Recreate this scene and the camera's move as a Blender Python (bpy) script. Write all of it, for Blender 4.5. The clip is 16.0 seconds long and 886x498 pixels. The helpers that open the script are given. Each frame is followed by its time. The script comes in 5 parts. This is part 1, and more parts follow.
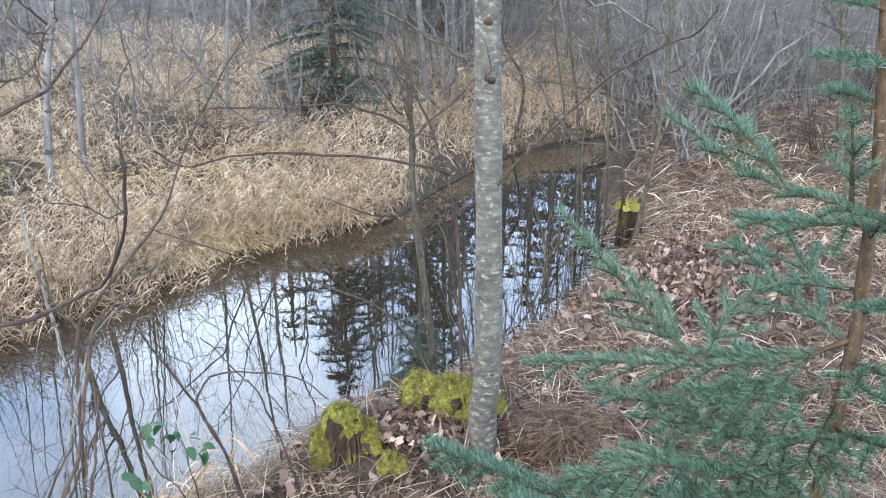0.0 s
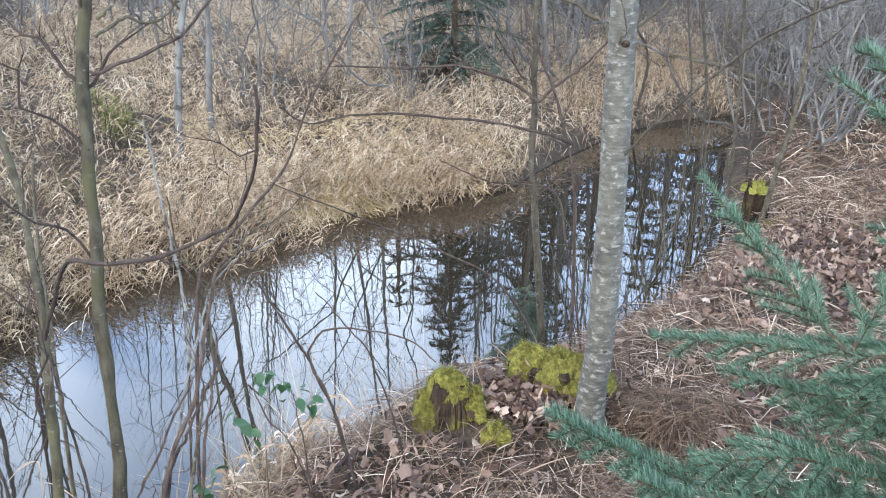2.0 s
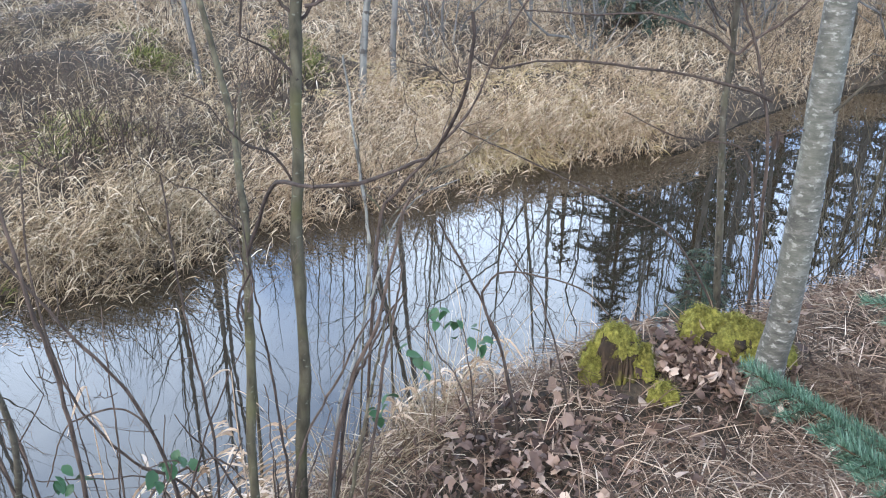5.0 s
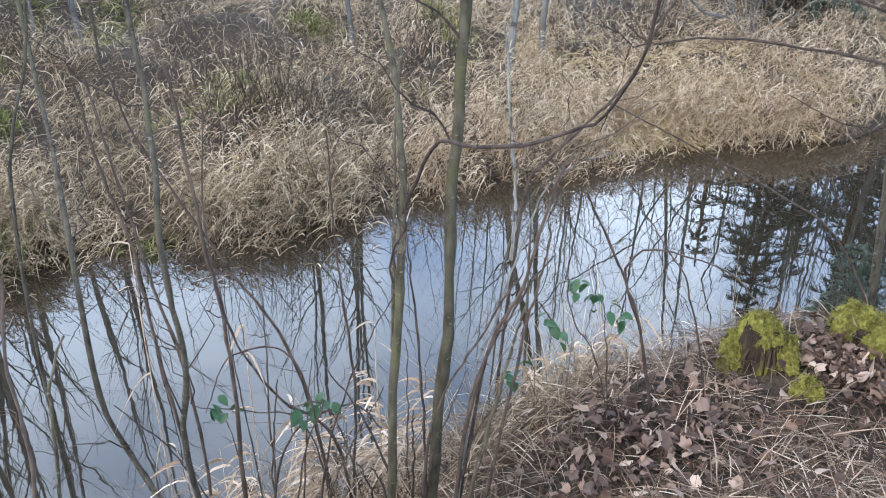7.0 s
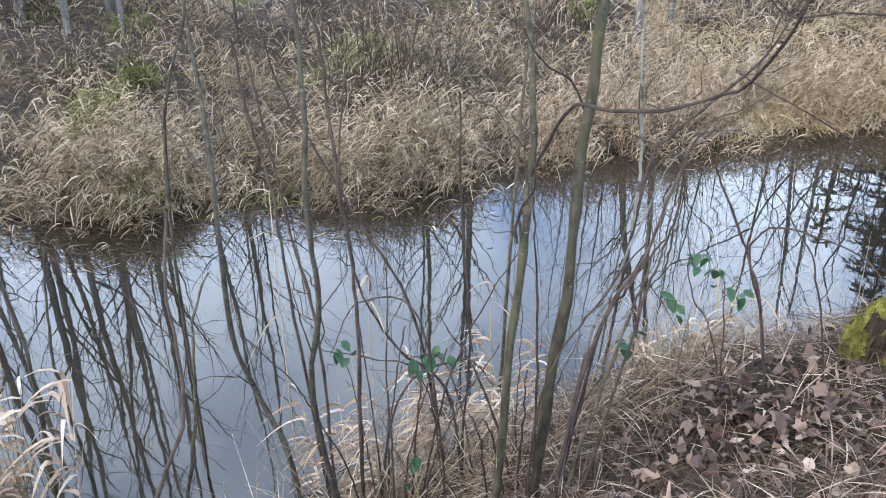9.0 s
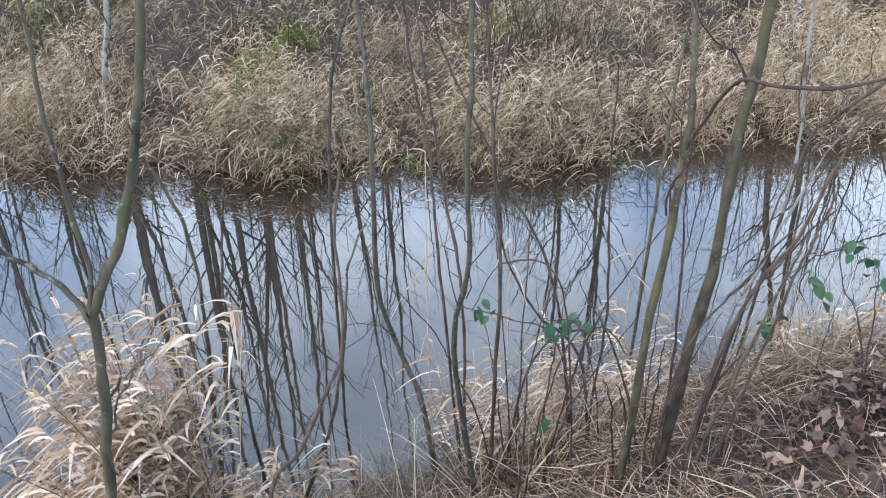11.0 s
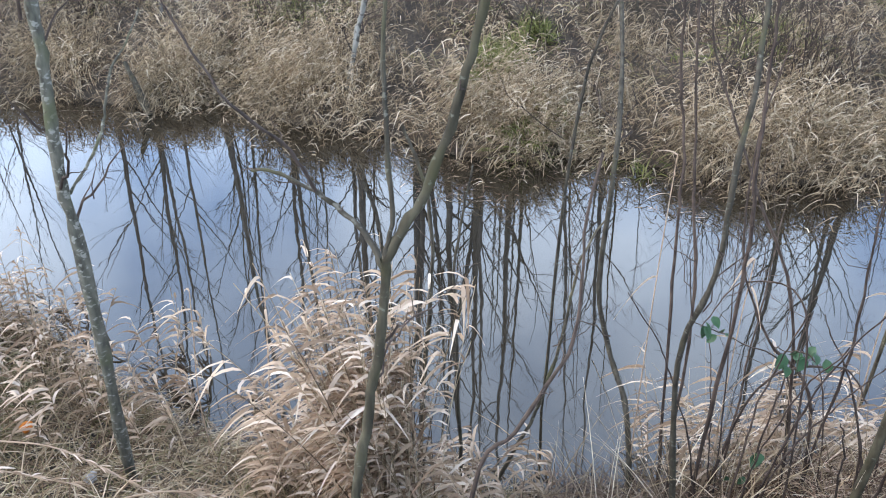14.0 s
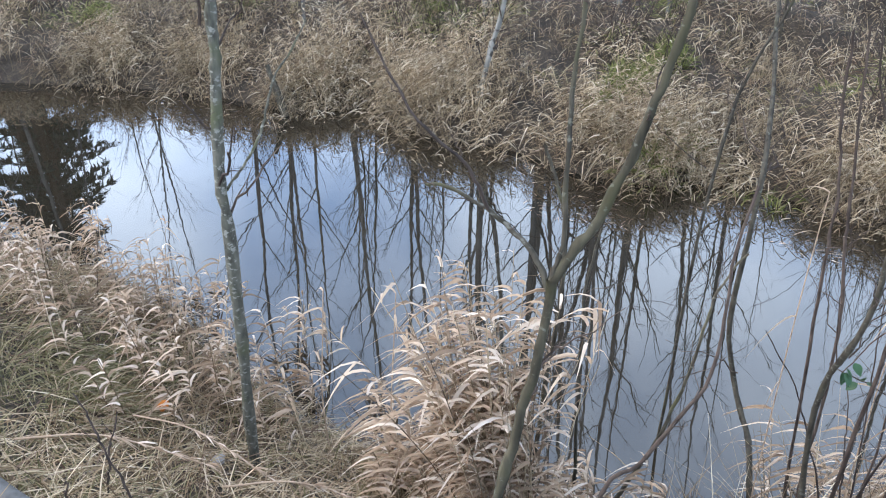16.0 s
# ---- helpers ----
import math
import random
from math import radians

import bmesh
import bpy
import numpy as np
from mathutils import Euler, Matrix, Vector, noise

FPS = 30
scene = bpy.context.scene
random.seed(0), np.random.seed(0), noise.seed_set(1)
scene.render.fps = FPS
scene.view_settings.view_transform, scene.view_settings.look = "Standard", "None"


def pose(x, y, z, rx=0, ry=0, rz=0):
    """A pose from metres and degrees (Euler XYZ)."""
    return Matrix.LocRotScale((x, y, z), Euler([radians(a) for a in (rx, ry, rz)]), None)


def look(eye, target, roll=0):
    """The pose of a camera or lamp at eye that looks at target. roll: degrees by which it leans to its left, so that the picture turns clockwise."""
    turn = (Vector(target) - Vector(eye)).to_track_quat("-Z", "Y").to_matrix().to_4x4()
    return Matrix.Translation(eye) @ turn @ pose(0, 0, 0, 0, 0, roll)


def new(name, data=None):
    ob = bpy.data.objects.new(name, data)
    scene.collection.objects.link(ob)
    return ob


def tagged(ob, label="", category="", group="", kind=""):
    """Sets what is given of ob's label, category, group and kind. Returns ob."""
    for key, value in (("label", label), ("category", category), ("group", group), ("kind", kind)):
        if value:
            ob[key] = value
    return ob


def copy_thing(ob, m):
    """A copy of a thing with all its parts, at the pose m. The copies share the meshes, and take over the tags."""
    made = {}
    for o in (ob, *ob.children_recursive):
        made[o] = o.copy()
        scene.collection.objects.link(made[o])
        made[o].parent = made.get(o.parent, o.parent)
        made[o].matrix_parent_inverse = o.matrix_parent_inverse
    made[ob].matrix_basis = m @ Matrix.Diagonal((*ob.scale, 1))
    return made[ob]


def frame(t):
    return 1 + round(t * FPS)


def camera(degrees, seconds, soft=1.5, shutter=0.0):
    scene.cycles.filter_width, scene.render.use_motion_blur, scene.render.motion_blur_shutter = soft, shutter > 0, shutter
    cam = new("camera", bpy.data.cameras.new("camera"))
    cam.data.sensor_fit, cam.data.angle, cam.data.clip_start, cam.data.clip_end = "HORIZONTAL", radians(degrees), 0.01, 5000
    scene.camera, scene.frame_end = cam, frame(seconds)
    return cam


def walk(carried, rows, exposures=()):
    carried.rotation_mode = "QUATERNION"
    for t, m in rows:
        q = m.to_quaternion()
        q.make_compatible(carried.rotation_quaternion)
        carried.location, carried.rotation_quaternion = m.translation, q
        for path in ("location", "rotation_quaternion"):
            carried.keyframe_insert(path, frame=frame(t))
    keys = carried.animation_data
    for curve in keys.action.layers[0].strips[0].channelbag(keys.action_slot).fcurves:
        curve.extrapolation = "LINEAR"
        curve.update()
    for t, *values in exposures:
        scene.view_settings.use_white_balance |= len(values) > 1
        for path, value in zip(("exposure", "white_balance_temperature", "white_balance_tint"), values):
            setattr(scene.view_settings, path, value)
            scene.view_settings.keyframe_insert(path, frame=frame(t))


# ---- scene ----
cam = camera(56.32, 16.0, soft=1.07)
PATH = [
    (0.0, -0.000, -0.000, 3.200, 69.91, 0.17, 0.00),
    (0.5, 0.000, 0.010, 3.193, 69.35, -0.16, 1.59),
    (1.0, -0.012, 0.025, 3.175, 68.96, -0.12, 3.45),
    (1.5, -0.034, 0.045, 3.155, 68.55, -0.03, 5.64),
    (2.0, -0.049, 0.060, 3.142, 68.07, -0.43, 8.08),
    (2.5, -0.052, 0.060, 3.137, 67.70, -0.41, 9.62),
    (3.0, -0.063, 0.055, 3.130, 67.23, -0.38, 11.24),
    (3.5, -0.083, 0.060, 3.122, 66.58, -0.35, 12.90),
    (4.0, -0.102, 0.053, 3.112, 66.02, -0.12, 15.01),
    (4.2, -0.106, 0.049, 3.111, 65.78, -0.02, 16.12),
    (6.3, -0.130, -0.018, 3.095, 63.85, 0.08, 25.76),
    (6.5, -0.140, -0.026, 3.094, 63.71, 0.13, 26.85),
    (7.0, -0.148, -0.055, 3.094, 63.32, 0.10, 29.84),
    (7.5, -0.153, -0.082, 3.101, 62.94, -0.13, 32.04),
    (8.0, -0.152, -0.112, 3.101, 62.55, -0.18, 34.27),
    (8.2, -0.154, -0.124, 3.100, 62.38, -0.12, 35.10),
    (10.3, -0.142, -0.236, 3.090, 59.77, 0.89, 42.96),
    (10.5, -0.134, -0.252, 3.102, 59.64, 0.87, 44.05),
    (11.0, -0.135, -0.304, 3.115, 59.65, 0.98, 47.49),
    (11.5, -0.163, -0.341, 3.112, 59.80, 0.84, 50.40),
    (12.0, -0.159, -0.383, 3.117, 59.84, 0.52, 53.25),
    (12.5, -0.160, -0.409, 3.113, 59.75, 0.25, 55.55),
    (13.0, -0.187, -0.412, 3.100, 59.74, -0.05, 58.28),
    (13.5, -0.211, -0.414, 3.083, 59.66, -0.01, 60.80),
    (14.0, -0.228, -0.435, 3.076, 59.73, 0.13, 63.33),
    (14.5, -0.240, -0.456, 3.074, 59.83, 0.63, 65.70),
    (15.0, -0.258, -0.482, 3.074, 59.82, 0.70, 67.52),
    (15.5, -0.258, -0.511, 3.083, 60.12, 0.29, 69.52),
    (16.0, -0.250, -0.538, 3.099, 60.65, -0.10, 71.97),
]
walk(cam, [(t, pose(x, y, z, rx, ry, rz)) for t, x, y, z, rx, ry, rz in PATH],
     exposures=[(0.0, -0.15), (4.2, -0.27), (8.2, -0.47), (10.3, -0.46), (16.0, -0.57)])

# ---- world, sun ----
world = bpy.data.worlds.new("overcast_sky")
scene.world = world
world.use_nodes = True
wn, wl = world.node_tree.nodes, world.node_tree.links
wn.clear()
sky = wn.new("ShaderNodeTexSky")
sky.sky_type = "NISHITA"
sky.sun_disc = False
sky.sun_elevation, sky.sun_rotation = radians(32), radians(200)
sky.dust_density = 2.5
cloud = wn.new("ShaderNodeTexNoise")
cloud.inputs["Scale"].default_value = 2.2
cloud.inputs["Detail"].default_value = 5.0
cramp = wn.new("ShaderNodeValToRGB")
cramp.color_ramp.elements[0].position, cramp.color_ramp.elements[0].color = 0.38, (0.26, 0.47, 0.90, 1)
cramp.color_ramp.elements[1].position, cramp.color_ramp.elements[1].color = 0.60, (1.32, 1.56, 1.92, 1)
wl.new(cloud.outputs["Fac"], cramp.inputs["Fac"])
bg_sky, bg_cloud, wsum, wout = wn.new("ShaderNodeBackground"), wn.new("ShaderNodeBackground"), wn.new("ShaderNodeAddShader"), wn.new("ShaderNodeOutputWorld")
wl.new(sky.outputs["Color"], bg_sky.inputs["Color"])
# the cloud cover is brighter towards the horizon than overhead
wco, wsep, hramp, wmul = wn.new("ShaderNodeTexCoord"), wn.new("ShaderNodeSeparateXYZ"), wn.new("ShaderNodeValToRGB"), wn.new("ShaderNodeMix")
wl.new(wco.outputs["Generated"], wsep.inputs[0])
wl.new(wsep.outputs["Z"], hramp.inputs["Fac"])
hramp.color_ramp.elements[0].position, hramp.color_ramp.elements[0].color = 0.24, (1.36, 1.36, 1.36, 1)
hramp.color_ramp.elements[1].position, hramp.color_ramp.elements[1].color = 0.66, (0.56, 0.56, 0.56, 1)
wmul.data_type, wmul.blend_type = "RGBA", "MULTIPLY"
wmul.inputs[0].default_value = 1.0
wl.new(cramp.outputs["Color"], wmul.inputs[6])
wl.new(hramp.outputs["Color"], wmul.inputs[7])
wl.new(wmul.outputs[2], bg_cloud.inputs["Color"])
bg_sky.inputs["Strength"].default_value = 0.28
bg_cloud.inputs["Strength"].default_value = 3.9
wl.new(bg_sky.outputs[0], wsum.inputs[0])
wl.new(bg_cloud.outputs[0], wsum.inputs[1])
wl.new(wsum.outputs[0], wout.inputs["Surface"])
sun = new("sun", bpy.data.lights.new("sun", "SUN"))
sun.data.energy, sun.data.angle, sun.data.color = 1.9, radians(16), (1.0, 0.945, 0.86)
sun.matrix_basis = look((-6, -14, 12), (0, 0, 0))


# ---- materials ----
def nodes_of(name):
    m = bpy.data.materials.new(name)
    m.use_nodes = True
    n, l = m.node_tree.nodes, m.node_tree.links
    return m, n, l, n["Principled BSDF"]


def ramp_of(n, l, source, stops):
    r = n.new("ShaderNodeValToRGB")
    els = r.color_ramp.elements
    while len(els) < len(stops):
        els.new(0.5)
    for e, (p, c) in zip(els, stops):
        e.position, e.color = p, (*c, 1)
    l.new(source, r.inputs["Fac"])
    return r.outputs["Color"]


def noise_of(n, l, scale, detail=4.0, stretch=None, rough=0.55):
    t = n.new("ShaderNodeTexNoise")
    t.inputs["Scale"].default_value, t.inputs["Detail"].default_value, t.inputs["Roughness"].default_value = scale, detail, rough
    c = n.new("ShaderNodeTexCoord")
    if stretch:
        mp = n.new("ShaderNodeMapping")
        mp.inputs["Scale"].default_value = stretch
        l.new(c.outputs["Object"], mp.inputs["Vector"])
        l.new(mp.outputs["Vector"], t.inputs["Vector"])
    else:
        l.new(c.outputs["Object"], t.inputs["Vector"])
    return t.outputs["Fac"]


def mix_of(n, l, fac, a, b, mode="MIX"):
    x = n.new("ShaderNodeMix")
    x.data_type, x.blend_type = "RGBA", mode
    for sock, v in ((x.inputs[0], fac), (x.inputs[6], a), (x.inputs[7], b)):
        if isinstance(v, (int, float)):
            sock.default_value = v
        elif isinstance(v, tuple):
            sock.default_value = (*v, 1)
        else:
            l.new(v, sock)
    return x.outputs[2]


def bump_of(n, l, p, height, strength, dist=0.01):
    b = n.new("ShaderNodeBump")
    b.inputs["Strength"].default_value, b.inputs["Distance"].default_value = strength, dist
    l.new(height, b.inputs["Height"])
    l.new(b.outputs["Normal"], p.inputs["Normal"])


def blades_material(name, stops, patch=None, rough=0.75, thin=0.35):
    """Leaves and blades: a colour of its own for each, paler and darker patches over the bank, light that shines through."""
    m, n, l, p = nodes_of(name)
    g = n.new("ShaderNodeNewGeometry")
    col = ramp_of(n, l, g.outputs["Random Per Island"], stops)
    if patch:
        f = ramp_of(n, l, noise_of(n, l, patch[0], 3.0), [(0.42, (0, 0, 0)), (0.62, (1, 1, 1))])
        col = mix_of(n, l, f, col, mix_of(n, l, 0.6, col, patch[1]))
    l.new(col, p.inputs["Base Color"])
    p.inputs["Roughness"].default_value = rough
    p.inputs["Specular IOR Level"].default_value = 0.25
    tr, mx, out = n.new("ShaderNodeBsdfTranslucent"), n.new("ShaderNodeMixShader"), n["Material Output"]
    l.new(col, tr.inputs["Color"])
    mx.inputs[0].default_value = thin
    l.new(p.outputs[0], mx.inputs[1])
    l.new(tr.outputs[0], mx.inputs[2])
    l.new(mx.outputs[0], out.inputs["Surface"])
    return m


def bark_material(name, dark, light, moss=None, scale=30.0, spots=None):
    m, n, l, p = nodes_of(name)
    col = ramp_of(n, l, noise_of(n, l, scale, 6.0, (1, 1, 0.35)), [(0.32, dark), (0.68, light)])
    if spots:
        sp = ramp_of(n, l, noise_of(n, l, spots[0], 3.0, (1, 1, 1.7)), [(spots[2], (0, 0, 0)), (spots[2] + 0.05, (1, 1, 1))])
        col = mix_of(n, l, sp, col, spots[1])
    if moss:
        f = ramp_of(n, l, noise_of(n, l, 5.0, 5.0), [(moss[1], (0, 0, 0)), (moss[1] + 0.16, (1, 1, 1))])
        col = mix_of(n, l, f, col, moss[0])
    info = n.new("ShaderNodeObjectInfo")
    tint = ramp_of(n, l, info.outputs["Random"], [(0.0, (0.72, 0.72, 0.74)), (1.0, (1.2, 1.17, 1.12))])
    col = mix_of(n, l, 1.0, col, tint, "MULTIPLY")
    l.new(col, p.inputs["Base Color"])
    p.inputs["Roughness"].default_value = 0.9
    p.inputs["Specular IOR Level"].default_value = 0.2
    bump_of(n, l, p, noise_of(n, l, scale * 2.2, 5.0, (1, 1, 0.4)), 0.5, 0.004)
    return m


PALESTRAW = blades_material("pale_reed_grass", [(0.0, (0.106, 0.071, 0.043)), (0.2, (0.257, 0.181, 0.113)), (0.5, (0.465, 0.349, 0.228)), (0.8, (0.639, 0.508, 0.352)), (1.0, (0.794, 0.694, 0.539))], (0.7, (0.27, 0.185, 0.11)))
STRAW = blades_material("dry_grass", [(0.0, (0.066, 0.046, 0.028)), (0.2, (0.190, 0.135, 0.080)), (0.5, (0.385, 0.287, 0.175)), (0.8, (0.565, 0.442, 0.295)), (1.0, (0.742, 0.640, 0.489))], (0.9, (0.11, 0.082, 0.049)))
TAWNY = blades_material("tawny_straw", [(0.0, (0.069, 0.044, 0.025)), (0.2, (0.196, 0.134, 0.073)), (0.5, (0.392, 0.281, 0.167)), (0.8, (0.568, 0.436, 0.284)), (1.0, (0.745, 0.618, 0.444))], (1.2, (0.16, 0.105, 0.06)))
GOLD = blades_material("golden_moss_grass", [(0.0, (0.25, 0.175, 0.085)), (0.5, (0.50, 0.385, 0.19)), (1.0, (0.64, 0.54, 0.32))], (2.0, (0.42, 0.31, 0.16)))
THATCH = blades_material("dead_bracken", [(0.0, (0.039, 0.024, 0.017)), (0.35, (0.136, 0.084, 0.056)), (0.65, (0.290, 0.198, 0.136)), (0.88, (0.515, 0.390, 0.285)), (1.0, (0.876, 0.741, 0.582))], (1.1, (0.10, 0.062, 0.040)))
BRACKEN = blades_material("red_brown_bracken", [(0.0, (0.040, 0.024, 0.017)), (0.5, (0.120, 0.078, 0.052)), (1.0, (0.240, 0.175, 0.119))])
REED = blades_material("reed_leaf", [(0.0, (0.189, 0.125, 0.079)), (0.4, (0.389, 0.274, 0.181)), (0.8, (0.559, 0.428, 0.316)), (1.0, (0.718, 0.604, 0.492))])
GREENBLADE = blades_material("green_grass", [(0.0, (0.085, 0.08, 0.03)), (0.5, (0.19, 0.165, 0.075)), (1.0, (0.42, 0.35, 0.21))])
LITTER = blades_material("fallen_leaf", [(0.0, (0.040, 0.025, 0.020)), (0.4, (0.115, 0.072, 0.055)), (0.8, (0.230, 0.155, 0.116)), (1.0, (0.414, 0.314, 0.242))], rough=0.6, thin=0.1)

GREENMOSS = blades_material("green_moss", [(0.0, (0.05, 0.058, 0.016)), (0.5, (0.13, 0.14, 0.036)), (1.0, (0.24, 0.235, 0.085))], thin=0.3)
NEEDLE = blades_material("spruce_needle", [(0.0, (0.02, 0.042, 0.026)), (0.4, (0.053, 0.102, 0.064)), (0.75, (0.092, 0.162, 0.108)), (1.0, (0.165, 0.245, 0.175))], rough=0.5, thin=0.15)
FARNEEDLE = blades_material("dark_conifer_needle", [(0.0, (0.016, 0.028, 0.02)), (0.6, (0.036, 0.058, 0.04)), (1.0, (0.08, 0.105, 0.075))], thin=0.15)
BRAMBLE = blades_material("bramble_leaf", [(0.0, (0.02, 0.05, 0.022)), (0.6, (0.038, 0.085, 0.038)), (1.0, (0.085, 0.145, 0.07))], rough=0.4, thin=0.2)

MOSSBARK = bark_material("mossy_bark", (0.024, 0.020, 0.013), (0.085, 0.075, 0.048), ((0.066, 0.062, 0.028), 0.52), 34.0, (36.0, (0.12, 0.117, 0.09), 0.64))
SAPBARK = bark_material("sapling_bark", (0.025, 0.021, 0.015), (0.092, 0.08, 0.058), ((0.07, 0.067, 0.034), 0.56), 40.0, (38.0, (0.135, 0.13, 0.105), 0.62))
TWIG = bark_material("twig_bark", (0.026, 0.019, 0.016), (0.082, 0.06, 0.048), None, 40.0)
FARBARK = bark_material("far_bark", (0.065, 0.062, 0.058), (0.185, 0.18, 0.17), ((0.11, 0.11, 0.06), 0.60), 9.0)
PALEBARK = bark_material("pale_birch_bark", (0.085, 0.083, 0.075), (0.22, 0.215, 0.195), ((0.10, 0.11, 0.06), 0.58), 16.0, (9.0, (0.06, 0.055, 0.048), 0.55))
SPRUCEBARK = bark_material("spruce_bark", (0.018, 0.012, 0.008), (0.088, 0.06, 0.036), ((0.06, 0.058, 0.03), 0.60), 55.0, (60.0, (0.13, 0.10, 0.07), 0.62))
GREYBARK = bark_material("grey_lichen_bark", (0.05, 0.047, 0.035), (0.15, 0.142, 0.108), ((0.095, 0.098, 0.05), 0.52), 40.0, (38.0, (0.25, 0.24, 0.20), 0.57))
DEADWOOD = bark_material("rotten_wood", (0.010, 0.007, 0.005), (0.055, 0.038, 0.025), ((0.14, 0.135, 0.025), 0.56), 22.0)


def soil_material():
    m, n, l, p = nodes_of("bank_soil")
    a = ramp_of(n, l, noise_of(n, l, 3.0, 8.0, None, 0.7), [(0.3, (0.02, 0.0145, 0.009)), (0.5, (0.05, 0.036, 0.023)), (0.72, (0.11, 0.08, 0.05))])
    b = ramp_of(n, l, noise_of(n, l, 40.0, 4.0), [(0.35, (0.4, 0.4, 0.4)), (0.7, (1.3, 1.25, 1.15))])
    l.new(mix_of(n, l, 1.0, a, b, "MULTIPLY"), p.inputs["Base Color"])
    p.inputs["Roughness"].default_value = 0.95
    bump_of(n, l, p, noise_of(n, l, 25.0, 8.0, None, 0.7), 0.9, 0.03)
    return m


def water_material():
    m, n, l, p = nodes_of("brown_creek_water")
    l.new(ramp_of(n, l, noise_of(n, l, 0.4, 3.0), [(0.3, (0.013, 0.0105, 0.007)), (0.7, (0.022, 0.017, 0.011))]), p.inputs["Base Color"])
    p.inputs["Roughness"].default_value = 0.015
    p.inputs["IOR"].default_value = 1.76
    bump_of(n, l, p, noise_of(n, l, 1.6, 3.0), 0.022, 0.05)
    return m


def alder_material():
    m, n, l, p = nodes_of("alder_bark")
    col = ramp_of(n, l, noise_of(n, l, 15.0, 8.0, (1, 1, 2.4), 0.7), [(0.36, (0.028, 0.026, 0.02)), (0.5, (0.062, 0.058, 0.046)), (0.64, (0.12, 0.113, 0.094))])
    lich = ramp_of(n, l, noise_of(n, l, 30.0, 5.0, (1, 1, 1.7), 0.65), [(0.55, (0, 0, 0)), (0.64, (0.6, 0.6, 0.6))])
    col = mix_of(n, l, lich, col, (0.30, 0.29, 0.255))
    dark = ramp_of(n, l, noise_of(n, l, 20.0, 4.0, (0.6, 0.6, 4.0)), [(0.60, (0, 0, 0)), (0.68, (0.8, 0.8, 0.8))])
    col = mix_of(n, l, dark, col, (0.05, 0.043, 0.034))
    green = ramp_of(n, l, noise_of(n, l, 3.0, 4.0), [(0.45, (0, 0, 0)), (0.7, (0.5, 0.5, 0.5))])
    col = mix_of(n, l, green, col, (0.12, 0.122, 0.09))
    l.new(col, p.inputs["Base Color"])
    p.inputs["Roughness"].default_value = 0.85
    bump_of(n, l, p, noise_of(n, l, 45.0, 6.0, (0.7, 0.7, 2.5), 0.7), 0.7, 0.006)
    return m


ALDER = alder_material()
def moss_material():
    m, n, l, p = nodes_of("bright_moss")
    a = ramp_of(n, l, noise_of(n, l, 55.0, 6.0, None, 0.7), [(0.34, (0.085, 0.084, 0.02)), (0.5, (0.17, 0.166, 0.042)), (0.68, (0.30, 0.286, 0.082))])
    b = ramp_of(n, l, noise_of(n, l, 9.0, 3.0), [(0.35, (0.62, 0.58, 0.55)), (0.65, (1.12, 1.1, 1.0))])
    g = n.new("ShaderNodeNewGeometry")
    c = ramp_of(n, l, g.outputs["Random Per Island"], [(0.0, (0.6, 0.62, 0.6)), (1.0, (1.25, 1.2, 1.1))])
    l.new(mix_of(n, l, 1.0, mix_of(n, l, 1.0, a, b, "MULTIPLY"), c, "MULTIPLY"), p.inputs["Base Color"])
    p.inputs["Roughness"].default_value = 0.9
    p.inputs["Specular IOR Level"].default_value = 0.15
    bump_of(n, l, p, noise_of(n, l, 90.0, 6.0, None, 0.7), 1.0, 0.012)
    return m


MOSS = moss_material()
SOIL, WATER = soil_material(), water_material()

# ---- helpers of this scene ----
RNG = np.random.default_rng(7)


def mesh_from(name, verts, faces, material, smooth=True):
    """A mesh from an array of points and a list of arrays of faces (one array for each number of corners)."""
    me = bpy.data.meshes.new(name)
    verts = np.asarray(verts, np.float32)
    faces = [np.asarray(f, np.int32) for f in (faces if isinstance(faces, list) else [faces]) if len(f)]
    me.vertices.add(len(verts))
    me.vertices.foreach_set("co", verts.ravel())
    me.loops.add(sum(f.size for f in faces))
    me.loops.foreach_set("vertex_index", np.concatenate([f.ravel() for f in faces]))
    me.polygons.add(sum(len(f) for f in faces))
    size = np.concatenate([np.full(len(f), f.shape[1], np.int32) for f in faces])
    me.polygons.foreach_set("loop_start", np.concatenate([[0], np.cumsum(size)[:-1]]).astype(np.int32))
    me.materials.append(material)
    me.update(calc_edges=True)
    me.validate()
    if smooth:
        me.polygons.foreach_set("use_smooth", np.ones(len(size), bool))
    return me


class Soup:
    """Collects points and faces of many pieces for one mesh."""

    def __init__(self):
        self.v, self.f, self.n = [], {3: [], 4: []}, 0

    def add(self, v, f):
        v, f = np.asarray(v, float).reshape(-1, 3), np.asarray(f, int)
        self.v.append(v)
        self.f[f.shape[1]].append(f + self.n)
        self.n += len(v)
        return self

    def mesh(self, name, material, smooth=True):
        return mesh_from(name, np.concatenate(self.v), [np.concatenate(f) for f in self.f.values() if f], material, smooth)


def part(name, mesh, parent=None, label=""):
    ob = new(name, mesh)
    ob.parent = parent
    return tagged(ob, label)


def thing(name, at, label, category, group="", kind=""):
    ob = new(name)
    ob.location = at
    ob.empty_display_size = 0.1
    return tagged(ob, label, category, group, kind)


def unit(v):
    return v / np.maximum(np.linalg.norm(v, axis=-1, keepdims=True), 1e-9)


